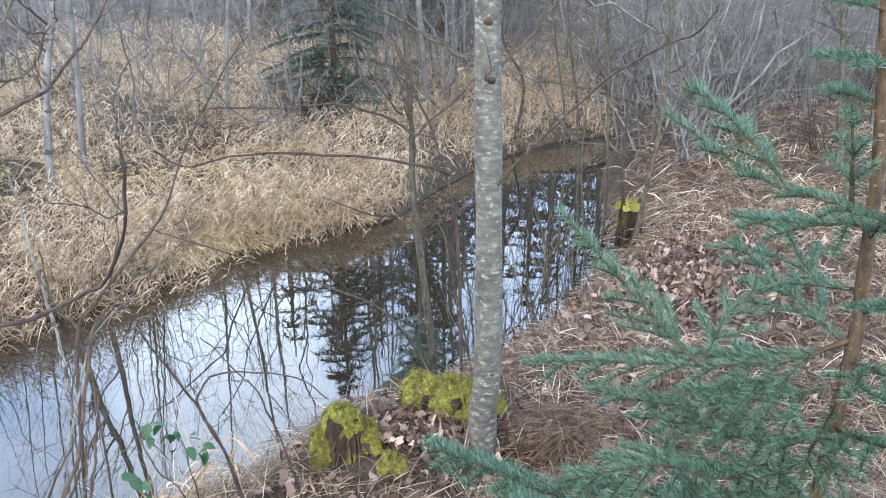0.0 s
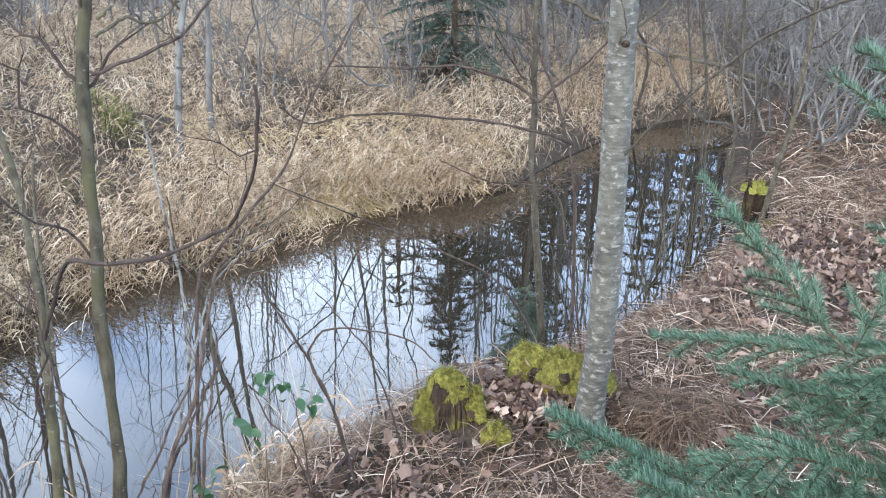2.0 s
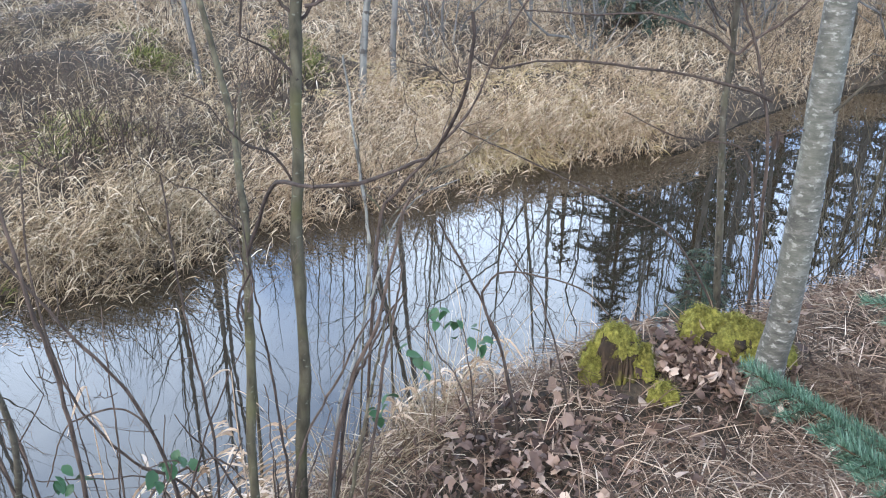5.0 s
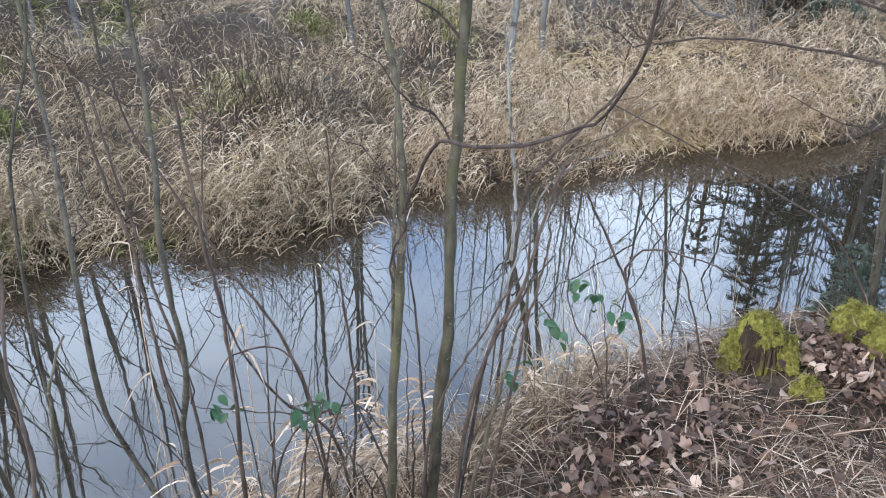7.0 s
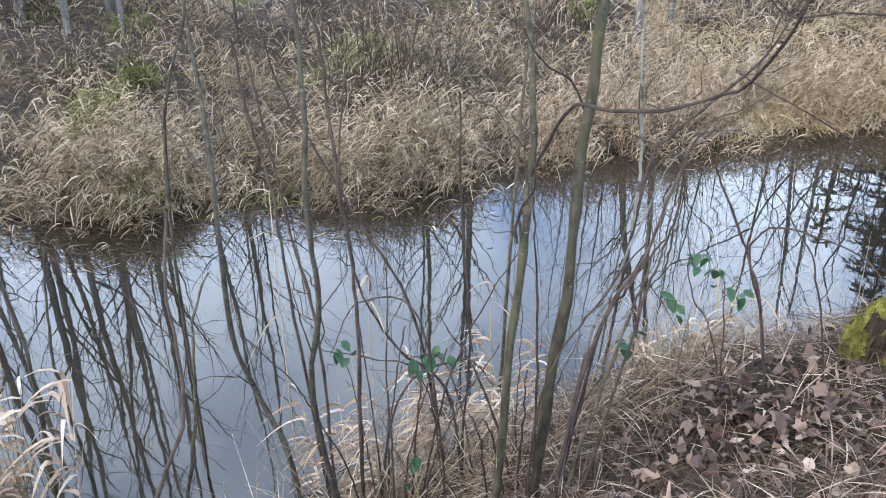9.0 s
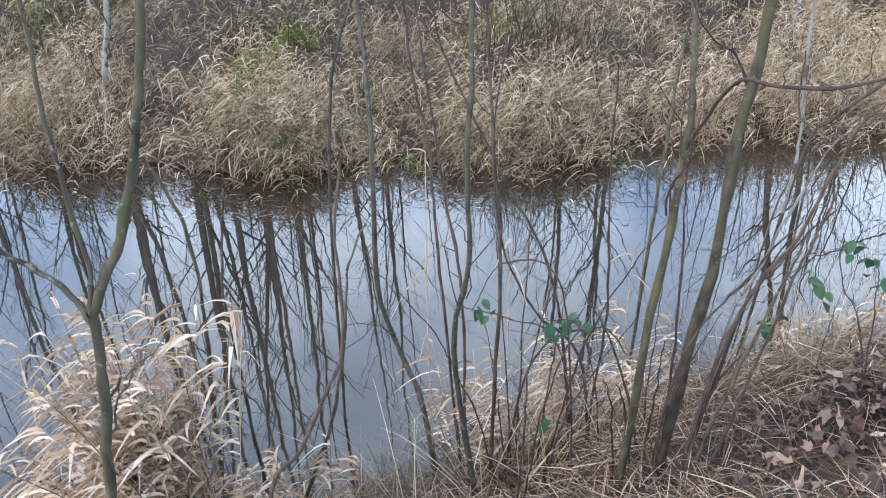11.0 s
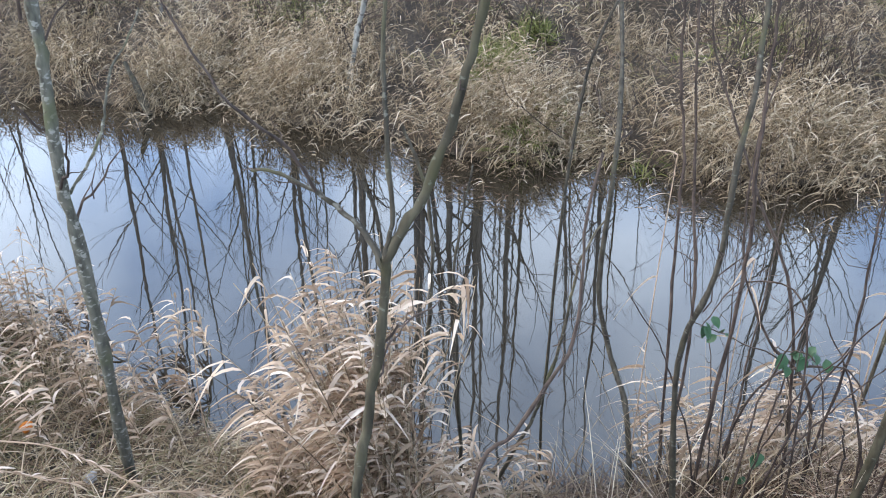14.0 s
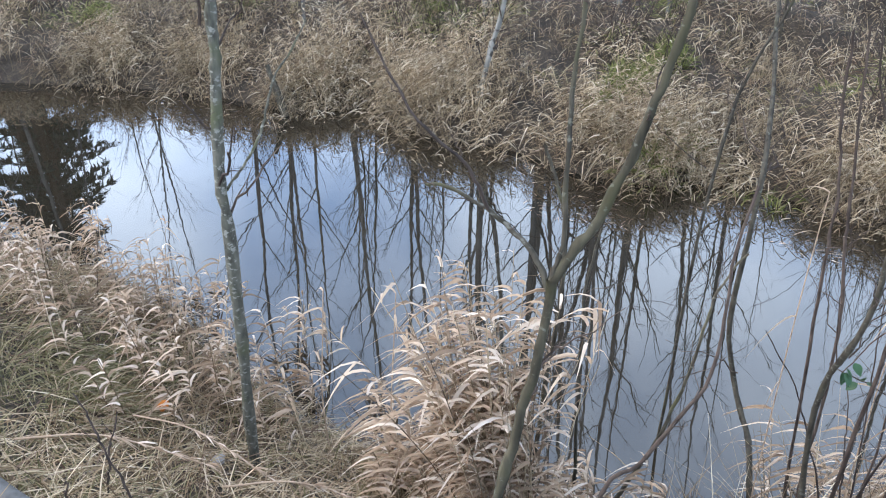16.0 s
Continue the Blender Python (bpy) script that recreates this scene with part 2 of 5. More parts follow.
def tube(points, radii, sides=6, rough=0.0, rng=RNG):
    """Points and faces of a tapered, slightly uneven tube along a line."""
    p, r = np.asarray(points, float), np.asarray(radii, float)
    d = unit(np.gradient(p, axis=0))
    a = unit(np.cross(d, np.where(np.abs(d[:, 2:]) > 0.9, [1.0, 0, 0], [0, 0, 1.0])))
    for i in range(1, len(a)):
        a[i] = unit(a[i - 1] - d[i] * (a[i - 1] @ d[i]))
    b = np.cross(d, a)
    ang = np.linspace(0, 2 * np.pi, sides, endpoint=False)
    k = 1 + rough * rng.normal(size=(len(p), sides, 1)) if rough else 1
    ring = (np.cos(ang)[None, :, None] * a[:, None] + np.sin(ang)[None, :, None] * b[:, None]) * r[:, None, None] * k
    v = (p[:, None] + ring).reshape(-1, 3)
    i, j = np.meshgrid(np.arange(len(p) - 1), np.arange(sides), indexing="ij")
    q = i * sides + j
    s = i * sides + (j + 1) % sides
    return v, np.stack([q, s, s + sides, q + sides], -1).reshape(-1, 4)


def curve_through(points, n=24):
    """A smooth line through a few points."""
    p = np.asarray(points, float)
    p = np.concatenate([[2 * p[0] - p[1]], p, [2 * p[-1] - p[-2]]])
    out = []
    for i in range(1, len(p) - 2):
        for u in np.linspace(0, 1, max(2, n // (len(p) - 3)), endpoint=i == len(p) - 3):
            out.append(0.5 * ((2 * p[i]) + (p[i + 1] - p[i - 1]) * u + (2 * p[i - 1] - 5 * p[i] + 4 * p[i + 1] - p[i + 2]) * u * u + (3 * p[i] - p[i - 1] - 3 * p[i + 1] + p[i + 2]) * u ** 3))
    return np.array(out)


def wander(line, amount, rng=RNG):
    """A line with small kinks."""
    w = np.cumsum(rng.normal(size=line.shape) * amount, axis=0)
    return line + w - np.linspace(0, 1, len(line))[:, None] * w[-1] * 0.8


def ribbons(base, tip_dir, length, width, droop, segs=3, rng=RNG, fold=0.0):
    """Grass blades: from base, along tip_dir, bending down by droop."""
    n = len(base)
    u = np.linspace(0, 1, segs + 1)
    d = unit(np.asarray(tip_dir, float))
    flat = d * [1, 1, 0] + rng.normal(size=(n, 3)) * [0.15, 0.15, 0]
    flat = unit(flat)
    c = base[:, None] + d[:, None] * (length[:, None] * u)[..., None]
    c = c + flat[:, None] * (0.55 * droop * length)[:, None, None] * (u ** 2)[None, :, None]
    c[..., 2] -= (droop * length)[:, None] * (u ** 2.2)[None]
    side = unit(np.cross(flat, [0, 0, 1.0]) + rng.normal(size=(n, 3)) * 0.45)
    w = width[:, None] * np.sin(np.clip(u * 0.93 + 0.17, 0, 1) * np.pi)[None] ** 0.8 * 0.5 + 0.0004
    v = np.stack([c - side[:, None] * w[..., None], c + side[:, None] * w[..., None]], 2)
    i = np.arange(n)[:, None] * (segs + 1) * 2 + np.arange(segs)[None] * 2
    f = np.stack([i, i + 1, i + 3, i + 2], -1).reshape(-1, 4)
    return v.reshape(-1, 3), f


# ---- the creek's two shores ----
FAR = np.array([(-15.78, -13.52), (-12.19, -5.66), (-10.9, -2.58), (-10.2, -1.06), (-9.61, -0.19), (-8.83, 0.49), (-8.86, 1.38), (-7.79, 1.66), (-7.25, 2.3), (-6.37, 2.78), (-5.93, 3.32), (-6.02, 3.95), (-5.39, 4.19), (-4.59, 4.89), (-4.33, 5.57), (-4.31, 6.05), (-3.82, 6.58), (-3.39, 7.12), (-2.89, 7.76), (-2.65, 8.36), (-2.05, 8.96), (-1.5, 9.37), (-0.6, 9.82), (-0, 11.27), (0.89, 12.97), (1.99, 14.18), (4.99, 15.61), (10.03, 16.58), (18.19, 17.21)], float)
NEAR = np.array([(-11.85, -13.53), (-8.47, -5.67), (-6.89, -2.74), (-6.1, -1.47), (-5.31, -0.88), (-4.53, -0.49), (-3.84, -0.11), (-3.26, 0.38), (-2.72, 1.06), (-2.38, 1.84), (-2.18, 2.51), (-1.93, 3), (-1.69, 3.39), (-1.39, 3.8), (-1.04, 4.18), (-0.59, 4.51), (-0.09, 5.01), (0.5, 5.79), (0.95, 6.5), (1.45, 7.4), (1.95, 8.8), (2.14, 10.99), (2.49, 12.59), (5, 13.62), (10.04, 14.28), (18.2, 14.79)], float)


def distance(p, line):
    best = np.full(len(p), 1e9)
    for a, b in zip(line[:-1], line[1:]):
        ab = b - a
        u = np.clip(((p - a) @ ab) / (ab @ ab), 0, 1)
        best = np.minimum(best, np.linalg.norm(p - a - u[:, None] * ab, axis=1))
    return best


def inside(p, ring):
    c = np.zeros(len(p), bool)
    for a, b in zip(ring, np.roll(ring, -1, 0)):
        hit = (a[1] > p[:, 1]) != (b[1] > p[:, 1])
        x = a[0] + (p[:, 1] - a[1]) / np.where(b[1] == a[1], 1e-9, b[1] - a[1]) * (b[0] - a[0])
        c ^= hit & (p[:, 0] < x)
    return c


RING = np.concatenate([FAR, NEAR[::-1]])
FARSIDE = np.concatenate([FAR, [(18, 400), (-400, 400), (-400, -400), (-16, -400)]])


def smooth(x, a, b):
    u = np.clip((x - a) / (b - a), 0, 1)
    return u * u * (3 - 2 * u)


def waves(p, s, seed):
    r = np.random.default_rng(seed)
    out = 0
    for k in range(6):
        ang, ph, f = r.uniform(0, 6.28), r.uniform(0, 6.28), s * r.uniform(0.6, 1.9)
        out = out + np.sin((p[:, 0] * np.cos(ang) + p[:, 1] * np.sin(ang)) * f + ph) / 6
    return out


def zones(p):
    """Distance to either shore, and whether a place is water or the far bank."""
    wet = inside(p, RING)
    far = inside(p, FARSIDE) & ~wet
    return distance(p, NEAR), distance(p, FAR), wet, far


def height(p):
    p = np.asarray(p, float).reshape(-1, 2)
    dn, df, wet, far = zones(p)
    d = np.minimum(dn, df)
    bed = -0.06 - np.minimum(0.5 * d, 0.7)
    hf = np.interp(df, [0, 0.12, 0.5, 1.2, 2.5, 5, 9, 16, 30, 120], [-0.03, 0.10, 0.28, 0.5, 0.78, 1.1, 1.45, 1.55, 1.8, 4.0])
    hf = hf + smooth(df, 0.4, 2.5) * (0.24 * waves(p, 1.9, 3) + 0.16 * waves(p, 4.0, 5))
    steep = np.interp(dn, [0, 0.1, 0.45, 0.8, 1.3, 2.2, 4, 8, 30, 120], [-0.03, 0.12, 0.62, 0.86, 0.93, 1.0, 1.25, 1.6, 1.8, 3.0])
    gentle = np.interp(dn, [0, 0.2, 0.7, 1.2, 2.0, 2.8, 4, 30, 120], [-0.03, 0.10, 0.38, 0.66, 1.1, 1.5, 1.65, 1.8, 3.0])
    k = smooth(p[:, 1], 1.6, 3.4)
    mound = 0.15 * np.exp(-((p[:, 0] + 0.33) ** 2 + (p[:, 1] - 3.62) ** 2) / 0.16) - 0.11 * np.exp(-((p[:, 0] - 0.3) ** 2 + (p[:, 1] - 3.15) ** 2) / 0.2)
    hn = steep * k + gentle * (1 - k) + smooth(dn, 0.2, 1.0) * (0.05 * waves(p, 3.5, 8) + 0.025 * waves(p, 9.0, 9)) + mound * smooth(dn, 0.1, 0.5)
    return np.where(wet, bed, np.where(far, hf, hn))


def lay(p):
    p = np.asarray(p, float).reshape(-1, 2)
    return np.column_stack([p, height(p)])


def spread(x0, x1, fine, reach, n):
    inner = np.arange(x0, x1 + fine / 2, fine)
    out = np.geomspace(fine * 2, reach, n)
    return np.concatenate([(x0 - out)[::-1], inner, x1 + out])


gx, gy = spread(-13, 6, 0.13, 400, 24), spread(-5, 17, 0.13, 400, 24)
GX, GY = np.meshgrid(gx, gy, indexing="xy")
gp = np.column_stack([GX.ravel(), GY.ravel()])
gi, gj = np.meshgrid(np.arange(len(gy) - 1), np.arange(len(gx) - 1), indexing="ij")
g0 = gi * len(gx) + gj
ground = new("ground", mesh_from("ground", lay(gp), np.stack([g0, g0 + 1, g0 + 1 + len(gx), g0 + len(gx)], -1).reshape(-1, 4), SOIL))
tagged(ground, "dark soil of the creek banks under dead grass and leaves", "ground", kind="structure")
wv = np.array([(-60, -60, 0), (40, -60, 0), (40, 30, 0), (-60, 30, 0)], float)
water = new("water", mesh_from("water", wv, np.array([[0, 1, 2, 3]]), WATER, False))
tagged(water, "still brown creek water that mirrors sky and bare trees", "water", kind="structure")


# ---- grass ----
def scatter(n, x0, x1, y0, y1, keep, rng=RNG):
    p = rng.uniform((x0, y0), (x1, y1), (n, 2))
    return p[keep(p)]


def tussocks(centres, blades, length, width, spread_r, droop, rng=RNG, segs=3, outward=0.9, lean=(0.0, 0.0), wild=0.22, dome=0.0):
    """Clumps of blades that lean out of their middles."""
    n = len(centres) * blades
    c = np.repeat(centres, blades, 0)
    scale = np.repeat(rng.uniform(0.7, 1.25, len(centres)), blades)
    tilt = np.repeat(rng.normal(size=(len(centres), 2)) * 0.3, blades, 0)
    ang, rad = rng.uniform(0, 6.283, n), np.sqrt(rng.uniform(0, 1, n))
    out = np.column_stack([np.cos(ang), np.sin(ang)]) * rad[:, None]
    p2 = c + out * spread_r * scale[:, None]
    base = lay(p2)
    base[:, 2] += dome * (1 - rad ** 2) - 0.02
    d = np.column_stack([out * outward + tilt + np.array(lean) + rng.normal(size=(n, 2)) * wild, rng.uniform(0.5, 1.1, n)])
    ln = length * scale * rng.uniform(0.5, 1.15, n)
    return ribbons(base, d, ln, width * rng.uniform(0.6, 1.4, n), droop * rng.uniform(0.35, 1.25, n), segs, rng)


def stuff(name, soup, material, label, category):
    return tagged(new(name, soup.mesh(name, material)), label, category, kind="stuff")


def on_far(lo, hi):
    def keep(p):
        dn, df, wet, far = zones(p)
        return far & (df > lo) & (df < hi) & (dn > 0.5)
    return keep


def on_near(lo, hi, also=lambda p: True):
    def keep(p):
        dn, df, wet, far = zones(p)
        return ~far & ~wet & (dn > lo) & (dn < hi) & also(p)
    return keep


far_grass, pale_grass = Soup(), Soup()


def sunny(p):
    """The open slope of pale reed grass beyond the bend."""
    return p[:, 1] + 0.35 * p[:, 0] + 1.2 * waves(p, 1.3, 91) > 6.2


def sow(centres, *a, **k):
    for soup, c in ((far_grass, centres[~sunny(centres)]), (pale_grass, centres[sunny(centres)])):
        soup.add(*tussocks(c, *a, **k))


sow(scatter(2100, -13, 3, -5, 17, lambda p: on_far(-0.02, 1.0)(p) & (waves(p, 3.0, 71) > -0.6)), 26, 0.22, 0.0056, 0.15, 1.2, wild=0.9)
sow(scatter(4200, -14, 4, -5, 18, lambda p: on_far(0.9, 4.5)(p) & (sunny(p) | (waves(p, 2.2, 61) + 0.6 * waves(p, 5.0, 62) > 0.04))), 24, 0.22, 0.006, 0.18, 1.1, wild=1.0)
sow(scatter(3600, -18, 8, -5, 18, on_far(4.5, 8.5)), 22, 0.36, 0.012, 0.25, 0.9, wild=0.8)
far_grass.add(*tussocks(scatter(800, 1, 20, 6, 30, lambda p: (on_far(0.1, 16)(p) | on_near(0.8, 14)(p)) & (p[:, 0] > 2.6)), 26, 0.42, 0.016, 0.3, 0.8, wild=0.8, segs=2))


def flecks(p, soup, lo, hi):
    b = lay(p) + np.column_stack([np.zeros((len(p), 2)), RNG.uniform(0.05, 0.46, len(p))])
    soup.add(*ribbons(b, RNG.normal(size=b.shape) * [1, 1, 0.4] + [0, 0, 0.25], RNG.uniform(lo, hi, len(b)), RNG.uniform(0.006, 0.013, len(b)), RNG.uniform(0.3, 1.6, len(b)), 2))


fp = scatter(95000, -13, 3, -5, 17, on_far(-0.02, 3.5))
flecks(fp[~sunny(fp) & (waves(fp, 2.2, 61) + 0.6 * waves(fp, 5.0, 62) > -0.12)], far_grass, 0.04, 0.11)
flecks(fp[sunny(fp)], pale_grass, 0.06, 0.14)
flecks(scatter(45000, -12, 2, 4, 18, lambda p: on_far(3.5, 8)(p) & sunny(p)), pale_grass, 0.08, 0.17)


def reed_field(p, tall, leaves, soup, side=(-0.5, -0.4), lo=0.05, hi=0.13, wide=0.008, rng=np.random.default_rng(88), origin=(0, 0, 0), mid=None):
    """Standing dead reeds: thin bent stalks, each with short drooping leaves."""
    n = len(p)
    b = lay(p) - [0, 0, 0.03] - np.array(origin)
    h = tall * rng.uniform(0.45, 1.15, n) * (1 + 0.3 * waves(p, 2.6, 15))
    lean = rng.normal(size=(n, 2)) * 0.2 + np.array(side) * 0.22
    if mid is not None:
        lean = lean + (p - np.array(mid)) * 1.3
    d = np.column_stack([lean, np.ones(n)])
    soup.add(*ribbons(b, d, h, rng.uniform(0.003, 0.0055, n), rng.uniform(0.05, 0.2, n), 2, rng))
    k = rng.uniform(0.2, 1.0, (n, leaves)).ravel()
    at = np.repeat(b, leaves, 0) + np.repeat(unit(d) * h[:, None], leaves, 0) * k[:, None]
    m = len(at)
    ld = np.column_stack([np.array(side) + rng.normal(size=(m, 2)) * 0.75, rng.uniform(0.15, 1.0, m)])
    soup.add(*ribbons(at, ld, rng.uniform(lo, hi, m), wide * rng.uniform(0.55, 1.3, m), rng.uniform(0.7, 1.8, m), 3, rng))


def golden(p):
    """The mossy golden patch of the open slope, where few reeds stand."""
    return (np.hypot((p[:, 0] + 2.5) / 1.0, (p[:, 1] - 9.1) / 0.7) < 1.0) & (RNG.uniform(size=len(p)) < 0.85)


shore_reed = scatter(34000, -13, 3, -5, 17, lambda p: on_far(-0.03, 1.7)(p) & (waves(p, 2.4, 66) + 0.6 * waves(p, 5.0, 67) > -0.06))
slope_reed = scatter(21000, -16, 3, 2, 19, lambda p: on_far(1.5, 9)(p) & sunny(p) & (waves(p, 1.8, 68) + 0.5 * waves(p, 4.5, 64) > -0.14))
back_reed = scatter(15000, -15, 1, -5, 14, lambda p: on_far(1.6, 6)(p) & ~sunny(p) & (waves(p, 1.7, 69) + 0.5 * waves(p, 4.2, 70) > 0.16))
for at, tall, count in ((shore_reed[~golden(shore_reed)], 0.54, 9), (slope_reed[~golden(slope_reed)], 0.55, 7), (back_reed, 0.5, 7)):
    reed_field(at[~sunny(at)], tall, count, far_grass)
    reed_field(at[sunny(at)], tall, count, pale_grass)
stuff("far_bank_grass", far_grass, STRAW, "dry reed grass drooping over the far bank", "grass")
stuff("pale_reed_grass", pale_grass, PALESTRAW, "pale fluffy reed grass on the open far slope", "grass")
low = scatter(5200, -14, 2, -5, 16, lambda p: on_far(0.3, 7)(p) & ~sunny(p))
stuff("dead_undergrowth", Soup().add(*tussocks(low[:3400], 22, 0.28, 0.007, 0.22, 0.7, segs=2, outward=1.1, wild=1.3)), THATCH, "low brown dead undergrowth between the far tussocks", "undergrowth")

green_tufts = scatter(480, -13, 0, -4, 13, lambda p: on_far(0.3, 4)(p) & ~sunny(p) & (waves(p, 2.0, 45) > 0.12))
stuff("far_green_grass", Soup().add(*tussocks(green_tufts, 16, 0.34, 0.009, 0.10, 0.7, wild=0.5)), GREENBLADE, "olive green blades showing through the dead reeds of the far bank", "grass")
verge = scatter(2600, 2.2, 11, 4.5, 17, lambda p: on_near(0.4, 12)(p) & (p[:, 0] < 10))
stuff("verge_undergrowth", Soup().add(*tussocks(verge, 22, 0.40, 0.010, 0.26, 0.8, segs=2, outward=1.0, wild=1.2)), THATCH, "brown dead undergrowth on the bank beside the channel", "undergrowth")


def afloat(p):
    """Straw lying on the water close to the far shore."""
    dn, df, wet, far = zones(p)
    return wet & (df < 0.75 * (0.4 + waves(p, 1.6, 12) ** 2 * 6)) & (df < 0.9)


raft = scatter(26000, -12, 1, -3, 12, afloat)
raft = np.column_stack([raft, np.full(len(raft), 0.004)])
stuff("floating_straw", Soup().add(*ribbons(raft, RNG.normal(size=raft.shape) * [1, 1, 0.01], RNG.uniform(0.03, 0.14, len(raft)), RNG.uniform(0.004, 0.008, len(raft)), np.zeros(len(raft)), 1)), THATCH, "broken straw floating on the water by the far shore", "straw")

# ---- trees ----
def limb(start, direction, length, r0, rng, n=7, kink=0.03, rise=0.25):
    """The line and radii of a branch that curves upwards."""
    d = unit(np.asarray(direction, float))
    u = np.linspace(0, 1, n)[:, None]
    line = np.asarray(start) + d * u * length + np.array([0, 0, rise * length]) * u ** 2
    return wander(line, kink * length / n ** 0.5, rng), np.linspace(r0, r0 * 0.25, n)


def bare_tree(at, h, r, seed, bark, label, group="", limbs=14, twigs=4, low=0.25, lean=(0, 0), name="bare_tree", sides=6, twig_mat=None, spread_k=0.28, category="tree", steep=0.0):
    """A slim leafless tree: a trunk and a crown of limbs and twigs."""
    rng = np.random.default_rng(seed)
    t = thing(name, at, label, category, group)
    n = 12
    u = np.linspace(0, 1, n)[:, None]
    line = np.array([0, 0, -0.15]) + u * np.array([lean[0], lean[1], h + 0.15]) + np.array([lean[0], lean[1], 0]) * 0.4 * u * (u - 1)
    line = wander(line, 0.010 * h / n ** 0.5, rng)
    rad = r * (1 - 0.86 * u[:, 0] ** 0.9)
    part("trunk", Soup().add(*tube(line, rad, sides, 0.04, rng)).mesh("trunk", bark), t)
    soup = Soup()
    for i in range(limbs):
        k = low + (1 - low) * (i + rng.uniform(0, 0.9)) / limbs
        k = min(k, 0.97)
        s = np.array([np.interp(k, u[:, 0], line[:, j]) for j in range(3)])
        ang = rng.uniform(0, 6.283)
        d = (np.cos(ang), np.sin(ang), rng.uniform(0.35, 1.1) + steep)
        ln = h * spread_k * (1.15 - k) * rng.uniform(0.6, 1.3) + 0.15
        rr = np.interp(k, u[:, 0], rad) * rng.uniform(0.35, 0.6)
        bl, br = limb(s, d, ln, rr, rng, 6, 0.05)
        soup.add(*tube(bl, br, 4 if sides > 5 else 3))
        for j in range(twigs):
            q = rng.uniform(0.25, 0.98)
            m = np.array([np.interp(q, np.linspace(0, 1, 6), bl[:, a]) for a in range(3)])
            td = unit(bl[-1] - bl[0]) + rng.normal(size=3) * 0.55
            tl, tr = limb(m, td, ln * rng.uniform(0.25, 0.55), max(rr * 0.35, 0.0012), rng, 4, 0.06, 0.15)
            soup.add(*tube(tl, tr, 3))
    part("crown", soup.mesh("crown", twig_mat or bark), t, "bare branching crown")
    return t


def conifer(at, h, r, seed, label, name="spruce_tree", reach=0.32, whorl=0.16, start=0.05, needles=44, fat=1.0):
    """A far conifer: whorls of drooping boughs dense with needle sprays."""
    rng = np.random.default_rng(seed)
    t = thing(name, at, label, "tree")
    u = np.linspace(0, 1, 10)[:, None]
    part("trunk", Soup().add(*tube(np.array([0, 0, -0.1]) + u * [0, 0, h + 0.1], r * (1 - 0.9 * u[:, 0]), 6)).mesh("trunk", SPRUCEBARK), t)
    soup, wood = Soup(), Soup()
    z = start * h
    while z < h * 0.98:
        ln = reach * h * (1 - z / h) ** 0.8 + 0.08
        for i in range(7):
            if rng.uniform() < 0.12:
                continue
            ang = rng.uniform(0, 6.283)
            d = np.array([np.cos(ang), np.sin(ang), 0.25])
            l2 = ln * rng.uniform(0.65, 1.15)
            q = np.linspace(0, 1, 6)[:, None]
            bl = np.array([0, 0, z + rng.uniform(-0.06, 0.06)]) + d * q * l2 - np.array([0, 0, 0.42]) * q ** 1.6 * l2
            wood.add(*tube(bl, np.linspace(r * 0.2, 0.003, 6), 3))
            k = max(8, int(needles * l2 / 0.5))
            m = rng.uniform(0.1, 1, k)
            b = np.column_stack([np.interp(m, q[:, 0], bl[:, j]) for j in range(3)])
            dirs = np.column_stack([np.full(k, d[0]), np.full(k, d[1]), np.full(k, -0.2)]) + rng.normal(size=(k, 3)) * [0.75, 0.75, 0.4]
            soup.add(*ribbons(b, dirs, rng.uniform(0.08, 0.2, k) * (0.5 + h / 14) * min(1, h / 2.5), np.full(k, 0.022 * fat * (0.5 + h / 12)) * min(1, h / 3.2), np.full(k, 0.35), 2, rng))
        z += whorl * rng.uniform(0.8, 1.2) * (0.6 + h / 10)
    tagged(part("bough", wood.mesh("bough", SPRUCEBARK), t), kind="stuff")
    part("needle_spray", soup.mesh("needle_spray", FARNEEDLE), t, "dark green needles")
    return t


def put(x, y):
    return (x, y, float(height([(x, y)])[0]))


